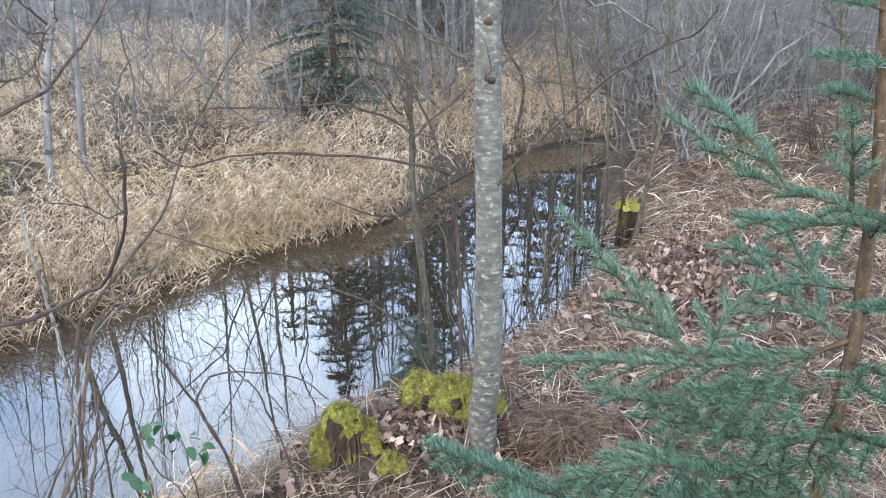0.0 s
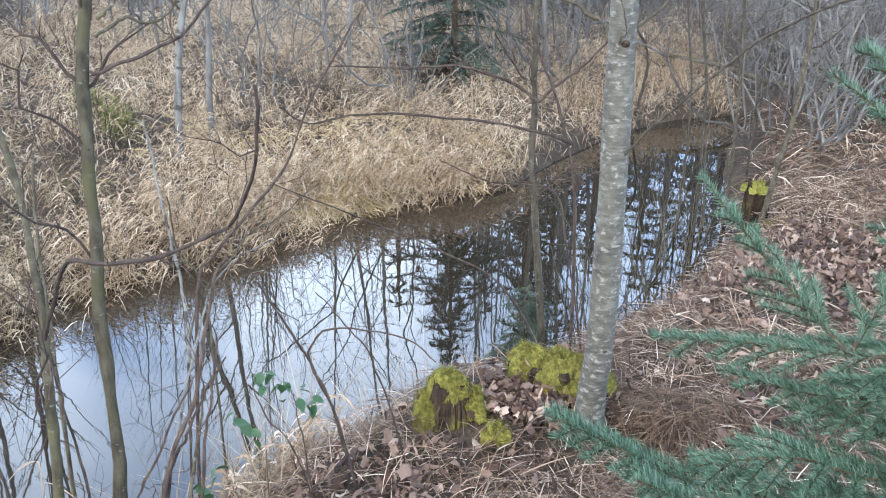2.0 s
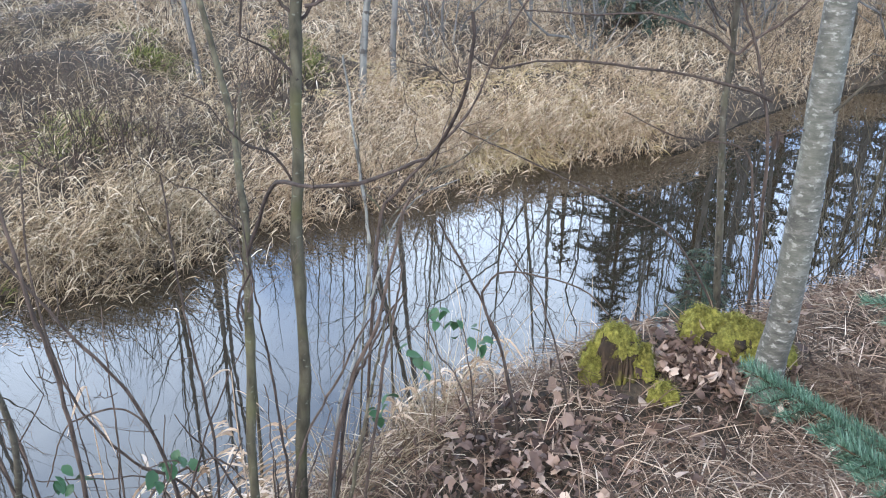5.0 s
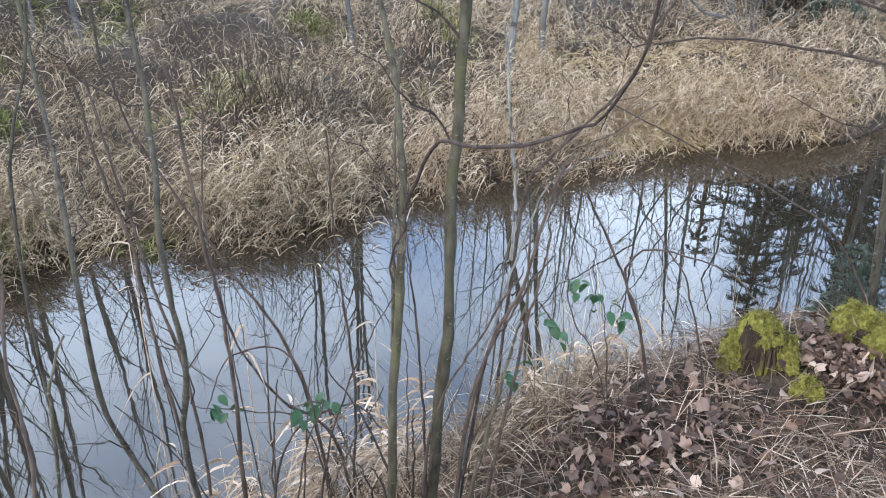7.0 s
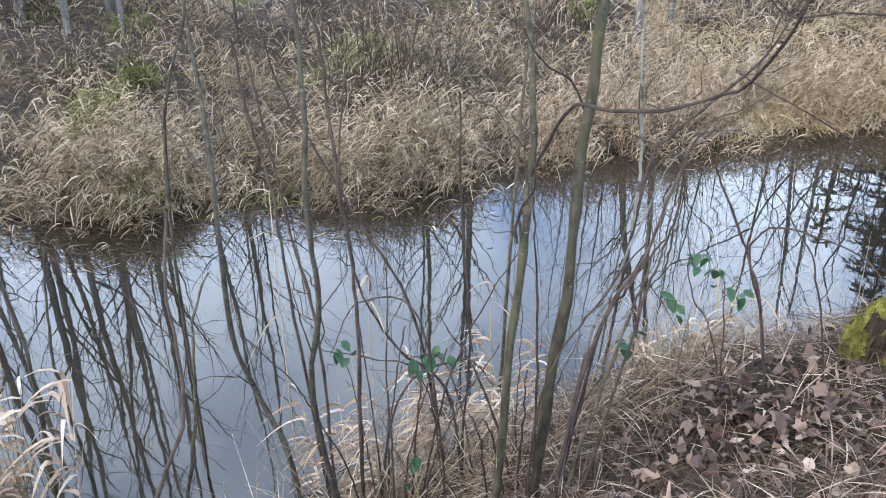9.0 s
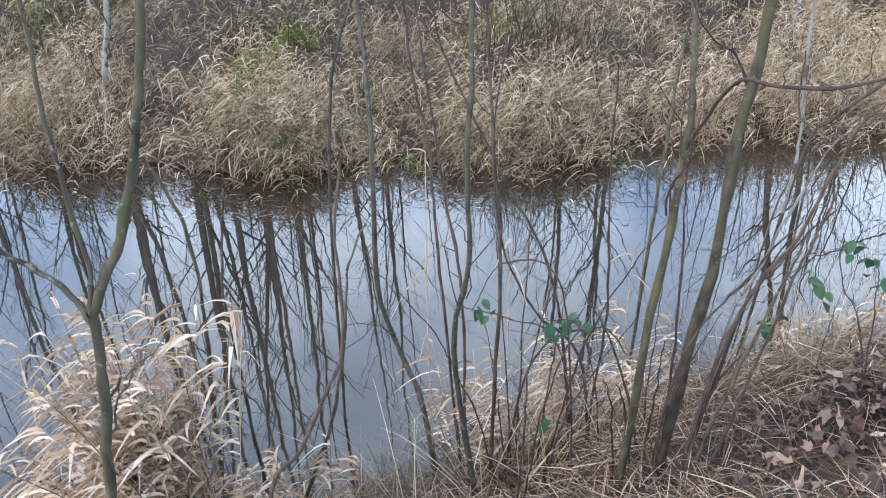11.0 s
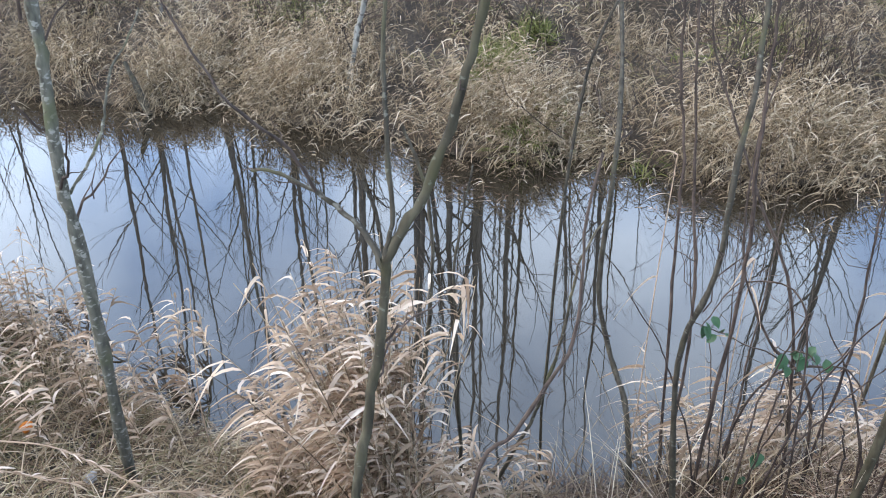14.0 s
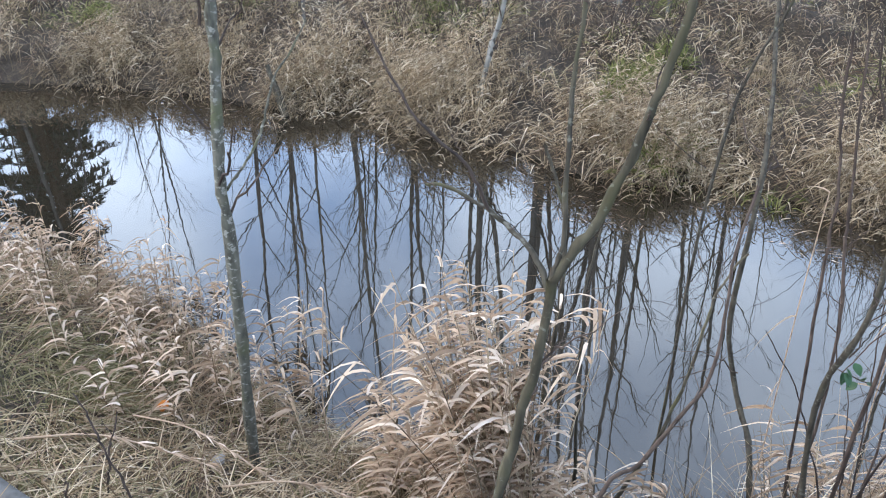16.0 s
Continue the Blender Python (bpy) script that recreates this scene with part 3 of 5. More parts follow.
# the grey alder that stands on the near bank
trunk_at = put(0.19, 3.42)
alder = thing("alder_tree", trunk_at, "slim alder with mottled grey bark on the near bank", "tree")
az = np.linspace(-0.2, 7.0, 60)
aline = np.column_stack([0.012 * np.sin(az * 2.1) - 0.012 * (az < 0.3), 0.01 * np.sin(az * 1.3), az])
arad = np.interp(az, [-0.2, 0.0, 0.15, 1.0, 2.0, 7.0], [0.085, 0.075, 0.066, 0.06, 0.055, 0.02]) * (1 + 0.03 * np.sin(az * 9))
part("trunk", Soup().add(*tube(aline, arad, 20, 0.012)).mesh("trunk", ALDER), alder)
for kz, kx, kr in ((2.92, -0.012, 0.02), (2.69, 0.004, 0.018), (1.35, 0.03, 0.011)):
    ka, kb = np.meshgrid(np.linspace(0, 2 * np.pi, 14, endpoint=False), np.linspace(0.05, 1, 6), indexing="xy")
    kv = np.stack([kx + np.cos(ka) * kb * kr, -0.047 - 0.016 * (1 - kb ** 2) + 0 * ka, kz - trunk_at[2] + np.sin(ka) * kb * kr * 0.8 + 0.35 * kr * (1 - kb)], -1).reshape(-1, 3)
    ki, kj = np.meshgrid(np.arange(5), np.arange(14), indexing="ij")
    k0, k1 = ki * 14 + kj, ki * 14 + (kj + 1) % 14
    part("knot", Soup().add(kv, np.stack([k0, k1, k1 + 14, k0 + 14], -1).reshape(-1, 4)).mesh("knot", SPRUCEBARK), alder, "dark branch knot")

# far spruce and conifers behind
conifer(put(-1.7, 13.0), 3.7, 0.07, 21, "young dark spruce among grass on the far bank", needles=64, whorl=0.17)
for i, (x, y, h) in enumerate([(-9, 40, 10), (-16, 42, 11), (-4.8, 24, 7.6), (-3.4, 25, 8.2), (-2.0, 24, 7.9), (-0.6, 25.5, 7.8), (8.6, 28, 7.6), (11, 27, 8), (-18, -3.4, 7), (-19.5, -5.6, 8), (-20.5, -4.2, 8.5)]):
    conifer(put(x, y), h, 0.2, 30 + i, "tall dark conifer in the wood behind the creek", whorl=0.24 if x < -17 else 0.42, needles=44 if x < -17 else 11, reach=0.24, fat=2.0 if x < -17 else 3.0)

for i, (x, y, h) in enumerate([(0.4, 27.5, 7.2), (1.3, 26.4, 6.9), (2.1, 27.6, 7.6), (2.9, 26.6, 7.3), (3.7, 27.4, 7.8), (4.5, 26.5, 7.1), (5.4, 27.5, 7.6), (6.6, 27, 8.0)]):
    conifer(put(x, y), h, 0.2, 130 + i, "tall dark conifer in the wood behind the channel", whorl=0.40, needles=12, reach=0.26, start=0.0, fat=4.0)

for i, (x, y, h) in enumerate([(-0.6, 17.5, 6.4), (0.0, 20.5, 8.2)]):
    conifer(put(x, y), h, 0.12, 160 + i, "slim dark conifer among bare trees behind the channel", whorl=0.26, needles=30, reach=0.2, start=0.12, fat=1.5)

# bare trees of the far wood, built as a few kinds and repeated
kinds = [bare_tree((0, 0, 0), h, r, 50 + i, mat, "slim leafless alder on the far side of the creek", "bare trees of the far wood", 16, 5, 0.16, (dx, 0.2), sides=5, spread_k=0.15, steep=0.6)
         for i, (h, r, mat, dx) in enumerate([(7, 0.034, FARBARK, 0.3), (8, 0.042, FARBARK, -0.4), (9.5, 0.055, FARBARK, 0.1), (6, 0.024, FARBARK, 0.5), (4.5, 0.018, SAPBARK, -0.3), (10, 0.062, FARBARK, -0.2), (5.5, 0.02, FARBARK, 0.6)])]
wrng = np.random.default_rng(11)
spots = np.concatenate([scatter(200, -16, 2, -6, 16, on_far(1.4, 8), wrng)[:60], scatter(500, -45, 40, -12, 48, on_far(8, 40), wrng)[:84], scatter(300, -14, 8, 14, 30, on_far(3, 20), wrng)[:46], wrng.uniform((3, 9), (16, 26), (42, 2)), wrng.uniform((3.2, 9), (9, 21), (40, 2)), wrng.uniform((-1.8, 13.6), (0.5, 19), (14, 2))])
spots = spots[~inside(spots, RING)]
for i, p in enumerate(spots):
    m = pose(*put(*p), wrng.uniform(-4, 4), wrng.uniform(-4, 4), wrng.uniform(0, 360))
    k = kinds[int(wrng.integers(len(kinds)))]
    if i < len(kinds):
        kinds[i].matrix_basis = m
    else:
        copy_thing(k, m)

# taller alders close behind the far shore
arng = np.random.default_rng(97)
for x, y, k in ((-9.35, 3.75, 2), (-9.55, 3.1, 5), (-11.5, 5.9, 5), (-12.0, 5.1, 2), (-9.0, 4.5, 1), (-10.6, 4.3, 5), (-9.8, 4.9, 2), (-8.6, 4.9, 0)):
    copy_thing(kinds[k], pose(*put(x, y), arng.uniform(-3, 3), arng.uniform(-3, 3), arng.uniform(0, 360)))

# near bank ground cover
near_cover = Soup()
cover = scatter(4600, -8, 5, -4, 10, on_near(0.0, 6, lambda p: (p[:, 0] < -1.2) | (p[:, 1] > 0.9)))
cover = cover[distance(cover, np.array([(-0.5, 3.36), (0.0, 3.74)])) > 0.3]
near_cover.add(*tussocks(cover, 30, 0.24, 0.006, 0.2, 0.8, segs=2, outward=1.2, wild=1.7))
upright = scatter(1100, -9, 4, -4, 12, on_near(-0.05, 1.3))
near_cover.add(*tussocks(upright, 18, 0.25, 0.0045, 0.12, 0.45, segs=3, outward=0.5, wild=0.35))
PILES = np.array([(1.8, 5.5, 1.0), (0.03, 3.5, 0.24), (-0.72, 2.75, 0.42), (-0.35, 3.42, 0.24), (0.0, 3.74, 0.26), (-0.9, 2.2, 0.3), (1.2, 3.6, 0.3), (-4.2, -1.27, 0.5), (-3.5, -1.5, 0.3)])


def open_ground(p):
    """Few straws where leaves lie in piles and where the stumps stand."""
    k = np.ones(len(p), bool)
    for x, y, r in PILES:
        k &= (np.hypot(p[:, 0] - x, p[:, 1] - y) > r * (0.75 + 0.5 * RNG.uniform(size=len(p)))) | (RNG.uniform(size=len(p)) < 0.16)
    return k


straws = scatter(76000, -2.6, 3.6, 1.2, 8, on_near(0.0, 5))
pale = scatter(62000, -7, -0.6, -3.6, 2.2, lambda p: on_near(0.0, 2.3)(p) & (p[:, 0] + 0.35 * p[:, 1] + 0.8 * waves(p, 2.2, 77) + 0.3 * RNG.normal(size=len(p)) < -1.1) & (p[:, 1] < 1.3))


def lay_straws(p):
    p = p[open_ground(p)]
    n = len(p)
    b = lay(p) + np.column_stack([np.zeros((n, 2)), RNG.uniform(0.0, 0.09, n)])
    return ribbons(b, np.column_stack([RNG.normal(size=(n, 2)), RNG.normal(size=n) * 0.22 + 0.12]), RNG.uniform(0.07, 0.30, n), RNG.uniform(0.0025, 0.0055, n), RNG.uniform(0.1, 0.7, n), 3)


near_cover.add(*lay_straws(straws))
stuff("bank_straw", Soup().add(*lay_straws(pale)), TAWNY, "matted pale straw on the low near bank", "grass")
stuff("near_bank_thatch", near_cover, THATCH, "flattened brown dead grass and bracken on the near bank", "grass")

# thin dry stalks along the near water edge
stalk_at = scatter(420, -2.6, -0.6, 1.2, 4.2, on_near(-0.05, 0.7))
stuff("dry_stalks", Soup().add(*tussocks(stalk_at[:90], 12, 0.62, 0.0035, 0.10, 0.3, segs=4, outward=0.5, wild=0.25)), STRAW, "thin pale dry stalks standing at the water edge", "grass")


def stem(parent, points, r0, r1, bark, twigs=4, name="stem", foot=True, kink=0.0030):
    """A shoot through a few places, with side twigs; foot: it goes on down into the ground."""
    rng = np.random.default_rng(int(abs(points[0][0] * 1000 + points[-1][2] * 777 + len(points))))
    p = [np.array(q) for q in points]
    if foot:
        g = float(height([p[0][:2]])[0])
        p[0] = np.array([p[0][0], p[0][1], min(g, p[1][2] - 0.1) - 0.08])
    line = wander(curve_through(p, 34), kink, rng) - np.array(parent.location)
    rad = np.linspace(r0, r1, len(line)) * (1 + 0.09 * rng.normal(size=len(line)))
    ob = part(name, Soup().add(*tube(line, rad, 10 if r0 > 0.012 else 7, 0.06, rng)).mesh(name, bark), parent)
    whole = np.linalg.norm(np.diff(line, axis=0), axis=1).sum()
    for i in range(twigs):
        k = int(rng.uniform(0.3, 0.95) * (len(line) - 2))
        d = unit(line[k + 1] - line[k]) * 0.8 + unit(rng.normal(size=3)) * [1, 1, 0.5]
        soup = Soup()
        ln = whole * rng.uniform(0.07, 0.22)
        bl, br = limb(line[k], d, ln, max(rad[k] * 0.32, 0.0015), rng, 8, 0.13, 0.12)
        soup.add(*tube(bl, br, 4))
        for j in range(3):
            q = int(rng.integers(2, 7))
            tl, tr = limb(bl[q], unit(bl[q] - bl[q - 1]) + rng.normal(size=3) * 0.6, ln * rng.uniform(0.15, 0.4), max(br[q] * 0.6, 0.001), rng, 5, 0.08, 0.1)
            soup.add(*tube(tl, tr, 3))
        part("twig", soup.mesh("twig", TWIG), ob)
    return ob


def leaf_shape(size, rng, wide=0.62, curl=0.25):
    """A pointed leaf folded along its rib, tip along x."""
    u = np.linspace(0, 1, 6)
    w = size * wide * 0.5 * np.sin(np.pi * u ** 0.85) ** 0.8 + 0.0005
    z = -curl * size * u ** 2
    mid = np.column_stack([size * u, 0 * u, z])
    a, b = mid + np.column_stack([0 * u, w, 0.3 * w]), mid + np.column_stack([0 * u, -w, 0.3 * w])
    v = np.stack([a, mid, b], 1).reshape(-1, 3)
    i = np.arange(5)[:, None] * 3 + np.array([0, 1])[None]
    i = i.ravel()
    return v, np.stack([i, i + 1, i + 4, i + 3], -1)


LEAF_RNG = np.random.default_rng(77)


def leaf_spray(parent, at, n, size):
    for i in range(n + 1):
        v, f = leaf_shape(size * 1.3 * LEAF_RNG.uniform(0.75, 1.2), LEAF_RNG)
        m = pose(0, 0, 0, LEAF_RNG.uniform(-40, 40), LEAF_RNG.uniform(0, 60), LEAF_RNG.uniform(0, 360)).to_3x3()
        v = v @ np.array(m).T + np.array(at) + LEAF_RNG.normal(size=3) * 0.02 - np.array(parent.location)
        part("leaf", Soup().add(v, f).mesh("leaf", BRAMBLE), parent, "dark green serrated leaf")


SPRUCE_RNG = np.random.default_rng(5)


def needle_set(line, step, length, rng):
    """Needles all round a shoot, swept towards its tip."""
    seg = np.linalg.norm(np.diff(line, axis=0), axis=1)
    at = np.concatenate([[0], np.cumsum(seg)])
    n = max(6, int(at[-1] / step))
    s = rng.uniform(0, at[-1], n)
    base = np.column_stack([np.interp(s, at, line[:, j]) for j in range(3)])
    tang = unit(np.column_stack([np.interp(s + 0.01, at, line[:, j]) - np.interp(s - 0.01, at, line[:, j]) for j in range(3)]))
    r = rng.normal(size=(n, 3))
    r[:, 2] = np.abs(r[:, 2]) * 0.9 - 0.25
    r = unit(r - tang * (r * tang).sum(1)[:, None])
    d = unit(tang * rng.uniform(0.5, 1.1, n)[:, None] + r)
    ln = length * rng.uniform(0.7, 1.15, n)
    side = unit(np.cross(d, rng.normal(size=(n, 3)))) * 0.0009
    tip = base + d * ln[:, None]
    v = np.stack([base - side, base + side, tip + side * 0.3, tip - side * 0.3], 1).reshape(-1, 3)
    return v, np.arange(n * 4).reshape(-1, 4)


def bough(points, reach, bare):
    """A bough with opposite side shoots and its needles."""
    rng = SPRUCE_RNG
    off = np.array(spruce.location)
    line = curve_through(points, 20) - off
    ob = part("bough", Soup().add(*tube(line, np.linspace(0.0062 if bare else 0.005, 0.0022, len(line)), 6)).mesh("bough", SPRUCEBARK), spruce)
    wood, green = Soup(), Soup()
    lines = [line[len(line) // 10:]]
    seg = np.linalg.norm(np.diff(line, axis=0), axis=1).sum()
    n = max(3, int(seg / 0.085))
    for i in range(n):
        k = 0.16 + 0.8 * (i + 0.5) / n
        q = min(int(k * (len(line) - 1)), len(line) - 2)
        t = unit(line[q + 1] - line[q])
        flat = unit(np.cross(t, [0, 0, 1.0]))
        for sgn in (-1, 1):
            ln = reach * 1.3 * (1.15 - k) * rng.uniform(0.85, 1.15) + 0.03
            d = unit(t * rng.uniform(1.0, 1.25) + flat * sgn + [0, 0, rng.uniform(-0.16, 0.08)])
            u = np.linspace(0, 1, 6)[:, None]
            sl = line[q] + d * u * ln - np.array([0, 0, 0.12 * ln]) * u ** 2
            wood.add(*tube(sl, np.linspace(0.003, 0.0015, 6), 4))
            lines.append(sl)
            if ln > 0.17:
                for sg in (-1, 1):
                    m = sl[int(rng.integers(2, 4))]
                    dd = unit(d + np.cross(d, [0, 0, 1.0]) * sg * 0.9)
                    s2 = m + dd * np.linspace(0, 1, 4)[:, None] * ln * rng.uniform(0.3, 0.5)
                    wood.add(*tube(s2, np.linspace(0.002, 0.001, 4), 3))
                    lines.append(s2)
    for sl in lines:
        green.add(*needle_set(sl, 0.00048, 0.023, rng))
    tagged(part("shoot_spray", wood.mesh("shoot_spray", SPRUCEBARK), ob), kind="stuff")
    tagged(part("needle_spray", green.mesh("needle_spray", NEEDLE, False), ob, "blue green needles"), kind="stuff")



# ---- shoots and saplings on the near bank ----
coppice = thing("alder_coppice", put(-1.35, 1.96), "mossy alder shoots fanning up from one stool by the water", "shrub")
stem(coppice, [(-1.38, 1.98, 0.85), (-1.35, 2.00, 1.19), (-1.32, 2.02, 1.56), (-1.34, 2.08, 1.98), (-1.33, 2.11, 2.26), (-1.33, 2.14, 2.49), (-1.34, 2.20, 2.75), (-1.33, 2.26, 2.94), (-1.31, 2.33, 3.22)], 0.0210, 0.0145, MOSSBARK, 6, "stem", True)
stem(coppice, [(-1.47, 1.81, 1.02), (-1.43, 1.86, 1.41), (-1.43, 1.93, 1.82), (-1.48, 2.01, 1.95), (-1.52, 2.07, 2.12), (-1.74, 2.35, 2.41), (-1.98, 2.55, 2.84)], 0.0170, 0.0100, MOSSBARK, 6, "stem", True)
stem(coppice, [(-1.48, 2.00, 2.00), (-1.35, 1.91, 2.22), (-1.21, 1.76, 2.36), (-1.04, 1.68, 2.40), (-0.90, 1.64, 2.44), (-0.81, 1.67, 2.47), (-0.71, 1.60, 2.54), (-0.60, 1.48, 2.68), (-0.55, 1.39, 2.80), (-0.55, 1.39, 2.88)], 0.0062, 0.0030, TWIG, 5, "branch", False)
stem(coppice, [(-1.28, 2.12, 2.74), (-1.16, 2.19, 2.80), (-1.08, 2.29, 2.85), (-1.00, 2.32, 2.93), (-0.95, 2.34, 3.00), (-0.91, 2.36, 3.09)], 0.0060, 0.0025, TWIG, 4, "branch", False)
stem(coppice, [(-1.25, 2.14, 2.89), (-1.20, 2.17, 2.95), (-1.15, 2.19, 3.01), (-1.10, 2.22, 3.09)], 0.0060, 0.0030, SAPBARK, 2, "branch", False)
stem(coppice, [(-1.26, 2.13, 2.84), (-1.20, 2.17, 2.88), (-1.15, 2.19, 2.87), (-1.10, 2.22, 2.89), (-1.06, 2.24, 2.95), (-1.03, 2.25, 3.01)], 0.0050, 0.0022, SAPBARK, 3, "branch", False)
stem(coppice, [(-1.31, 2.04, 1.05), (-1.32, 2.21, 1.25), (-1.33, 2.43, 1.43), (-1.32, 2.60, 1.65), (-1.28, 2.72, 1.85), (-1.18, 2.76, 1.97), (-1.05, 2.80, 2.03)], 0.0075, 0.0022, PALEBARK, 4, "stem", True)
stem(coppice, [(-1.37, 2.13, 0.96), (-1.27, 2.18, 1.38), (-1.19, 2.22, 1.58), (-1.06, 2.27, 1.82)], 0.0085, 0.0028, TWIG, 4, "stem", True)
stem(coppice, [(-1.48, 2.86, 1.44), (-1.47, 2.86, 1.79), (-1.50, 2.84, 2.15), (-1.53, 2.83, 2.45)], 0.0075, 0.0040, PALEBARK, 3, "branch", False)
stem(coppice, [(-1.32, 2.01, 0.93), (-1.21, 2.06, 1.41), (-1.09, 2.11, 1.77), (-1.02, 2.14, 2.14), (-0.97, 2.16, 2.23)], 0.0090, 0.0035, TWIG, 4, "stem", True)
stem(coppice, [(-1.38, 1.92, 1.02), (-1.34, 1.94, 1.25), (-1.17, 2.03, 1.68), (-1.08, 2.07, 1.88)], 0.0065, 0.0025, TWIG, 4, "stem", True)
stem(coppice, [(-1.24, 2.05, 1.12), (-1.09, 2.11, 1.50), (-1.04, 2.13, 1.83), (-1.02, 2.14, 1.99)], 0.0065, 0.0025, TWIG, 4, "stem", True)
stem(coppice, [(-1.38, 1.98, 0.93), (-1.39, 1.97, 1.31), (-1.41, 1.96, 1.77), (-1.43, 1.95, 1.98)], 0.0060, 0.0025, TWIG, 4, "stem", True)
stem(coppice, [(-1.29, 2.03, 0.96), (-1.14, 2.09, 1.39), (-1.07, 2.12, 1.80)], 0.0095, 0.0035, SAPBARK, 4, "stem", True)
shoots = thing("willow_shoots", put(-2.14, 1.58), "greenish brown willow shoots standing in dead grass at the waterside", "shrub")
stem(shoots, [(-2.32, 1.60, 0.04), (-2.52, 1.68, 0.41), (-2.77, 1.76, 0.56), (-2.87, 1.72, 0.94), (-2.90, 1.76, 1.66), (-3.43, 2.13, 2.12), (-3.77, 2.35, 2.58)], 0.0150, 0.0090, SAPBARK, 5, "stem", True)
stem(shoots, [(-1.97, 1.53, 0.36), (-2.01, 1.43, 1.17), (-1.83, 1.33, 1.68), (-1.77, 1.28, 2.15), (-1.90, 1.40, 2.52), (-2.01, 1.49, 2.81)], 0.0115, 0.0065, SAPBARK, 6, "stem", True)
stem(shoots, [(-2.24, 1.69, 0.65), (-2.30, 1.62, 1.31), (-2.33, 1.60, 1.77), (-2.37, 1.55, 2.17), (-2.37, 1.54, 2.41)], 0.0075, 0.0040, TWIG, 4, "stem", True)
stem(shoots, [(-1.98, 2.19, 0.39), (-2.09, 2.10, 1.15), (-2.25, 1.95, 1.63), (-2.40, 1.78, 2.13), (-2.44, 1.72, 2.39)], 0.0085, 0.0030, TWIG, 5, "stem", True)
stem(shoots, [(-1.86, 2.15, 0.43), (-1.93, 2.10, 0.82), (-2.08, 1.98, 1.04), (-2.19, 1.88, 1.40), (-2.22, 1.85, 1.85), (-2.19, 1.88, 2.27)], 0.0075, 0.0030, TWIG, 5, "stem", True)
stem(shoots, [(-2.11, 1.82, 0.13), (-2.01, 1.91, 0.87), (-1.81, 2.06, 1.06), (-1.70, 2.14, 0.93)], 0.0065, 0.0030, TWIG, 3, "stem", True)
stem(shoots, [(-2.69, 0.90, 0.10), (-2.70, 0.88, 0.90), (-2.71, 0.87, 1.35), (-2.68, 0.91, 1.80)], 0.0090, 0.0040, SAPBARK, 3, "stem", True)
stem(shoots, [(-2.65, 0.97, 0.36), (-2.52, 1.17, 0.63), (-2.46, 1.24, 1.10), (-2.45, 1.26, 1.40), (-2.39, 1.33, 1.61)], 0.0100, 0.0040, SAPBARK, 3, "stem", True)
stem(shoots, [(-1.87, 2.14, 0.50), (-1.83, 2.17, 1.08), (-1.85, 2.15, 1.47), (-1.87, 2.14, 1.82), (-1.88, 2.13, 2.17)], 0.0065, 0.0030, TWIG, 4, "stem", True)
stem(shoots, [(-2.05, 1.68, 0.56), (-2.03, 1.70, 1.34), (-2.05, 1.68, 1.76), (-2.08, 1.65, 2.27), (-2.09, 1.65, 2.48)], 0.0085, 0.0050, TWIG, 4, "stem", True)
stem(shoots, [(-2.16, 1.65, 0.57), (-2.18, 1.63, 1.26), (-2.24, 1.57, 1.86), (-2.29, 1.53, 2.44)], 0.0075, 0.0040, TWIG, 4, "stem", True)
stem(shoots, [(-1.75, 1.90, 0.77), (-1.83, 1.85, 1.33), (-2.02, 1.71, 1.44), (-2.12, 1.62, 1.20)], 0.0050, 0.0020, TWIG, 3, "stem", True)
forked = thing("forked_sapling", put(-1.37, -0.08), "forked young alder with smooth olive bark among reed grass", "tree")
stem(forked, [(-1.37, -0.09, 1.30), (-1.37, -0.07, 1.70), (-1.35, -0.02, 2.04), (-1.34, 0.00, 2.20), (-1.34, 0.01, 2.36)], 0.0112, 0.0096, MOSSBARK, 2, "trunk", True, 0.0016)
stem(forked, [(-1.34, 0.01, 2.34), (-1.32, 0.04, 2.43), (-1.30, 0.08, 2.51), (-1.28, 0.12, 2.66), (-1.27, 0.14, 2.74), (-1.26, 0.16, 2.85), (-1.25, 0.18, 3.05)], 0.0088, 0.0062, MOSSBARK, 3, "branch", False, 0.0016)
stem(forked, [(-1.34, 0.01, 2.34), (-1.37, 0.00, 2.39), (-1.42, -0.03, 2.43), (-1.46, -0.06, 2.45), (-1.53, -0.11, 2.47), (-1.57, -0.14, 2.46)], 0.0065, 0.0028, SAPBARK, 3, "branch", False, 0.0016)
stem(forked, [(-1.34, 0.01, 2.36), (-1.33, 0.02, 2.45), (-1.33, 0.02, 2.67), (-1.33, 0.03, 2.86), (-1.34, 0.03, 3.00)], 0.0045, 0.0030, SAPBARK, 2, "branch", False, 0.0016)
stem(forked, [(-1.46, -0.06, 2.45), (-1.46, -0.10, 2.54), (-1.47, -0.18, 2.63), (-1.51, -0.22, 2.70), (-1.56, -0.25, 2.78)], 0.0034, 0.0016, TWIG, 2, "branch", False, 0.0016)
slim = thing("slim_sapling", put(-2.92, 0.77), "thin leaning sapling with patchy grey bark by the water", "tree")
stem(slim, [(-2.92, 0.77, -0.04), (-2.90, 0.81, 0.81), (-2.88, 0.85, 1.28), (-2.90, 0.82, 1.68), (-2.93, 0.75, 1.90)], 0.0120, 0.0060, SAPBARK, 4, "trunk", True)
frng = np.random.default_rng(314)
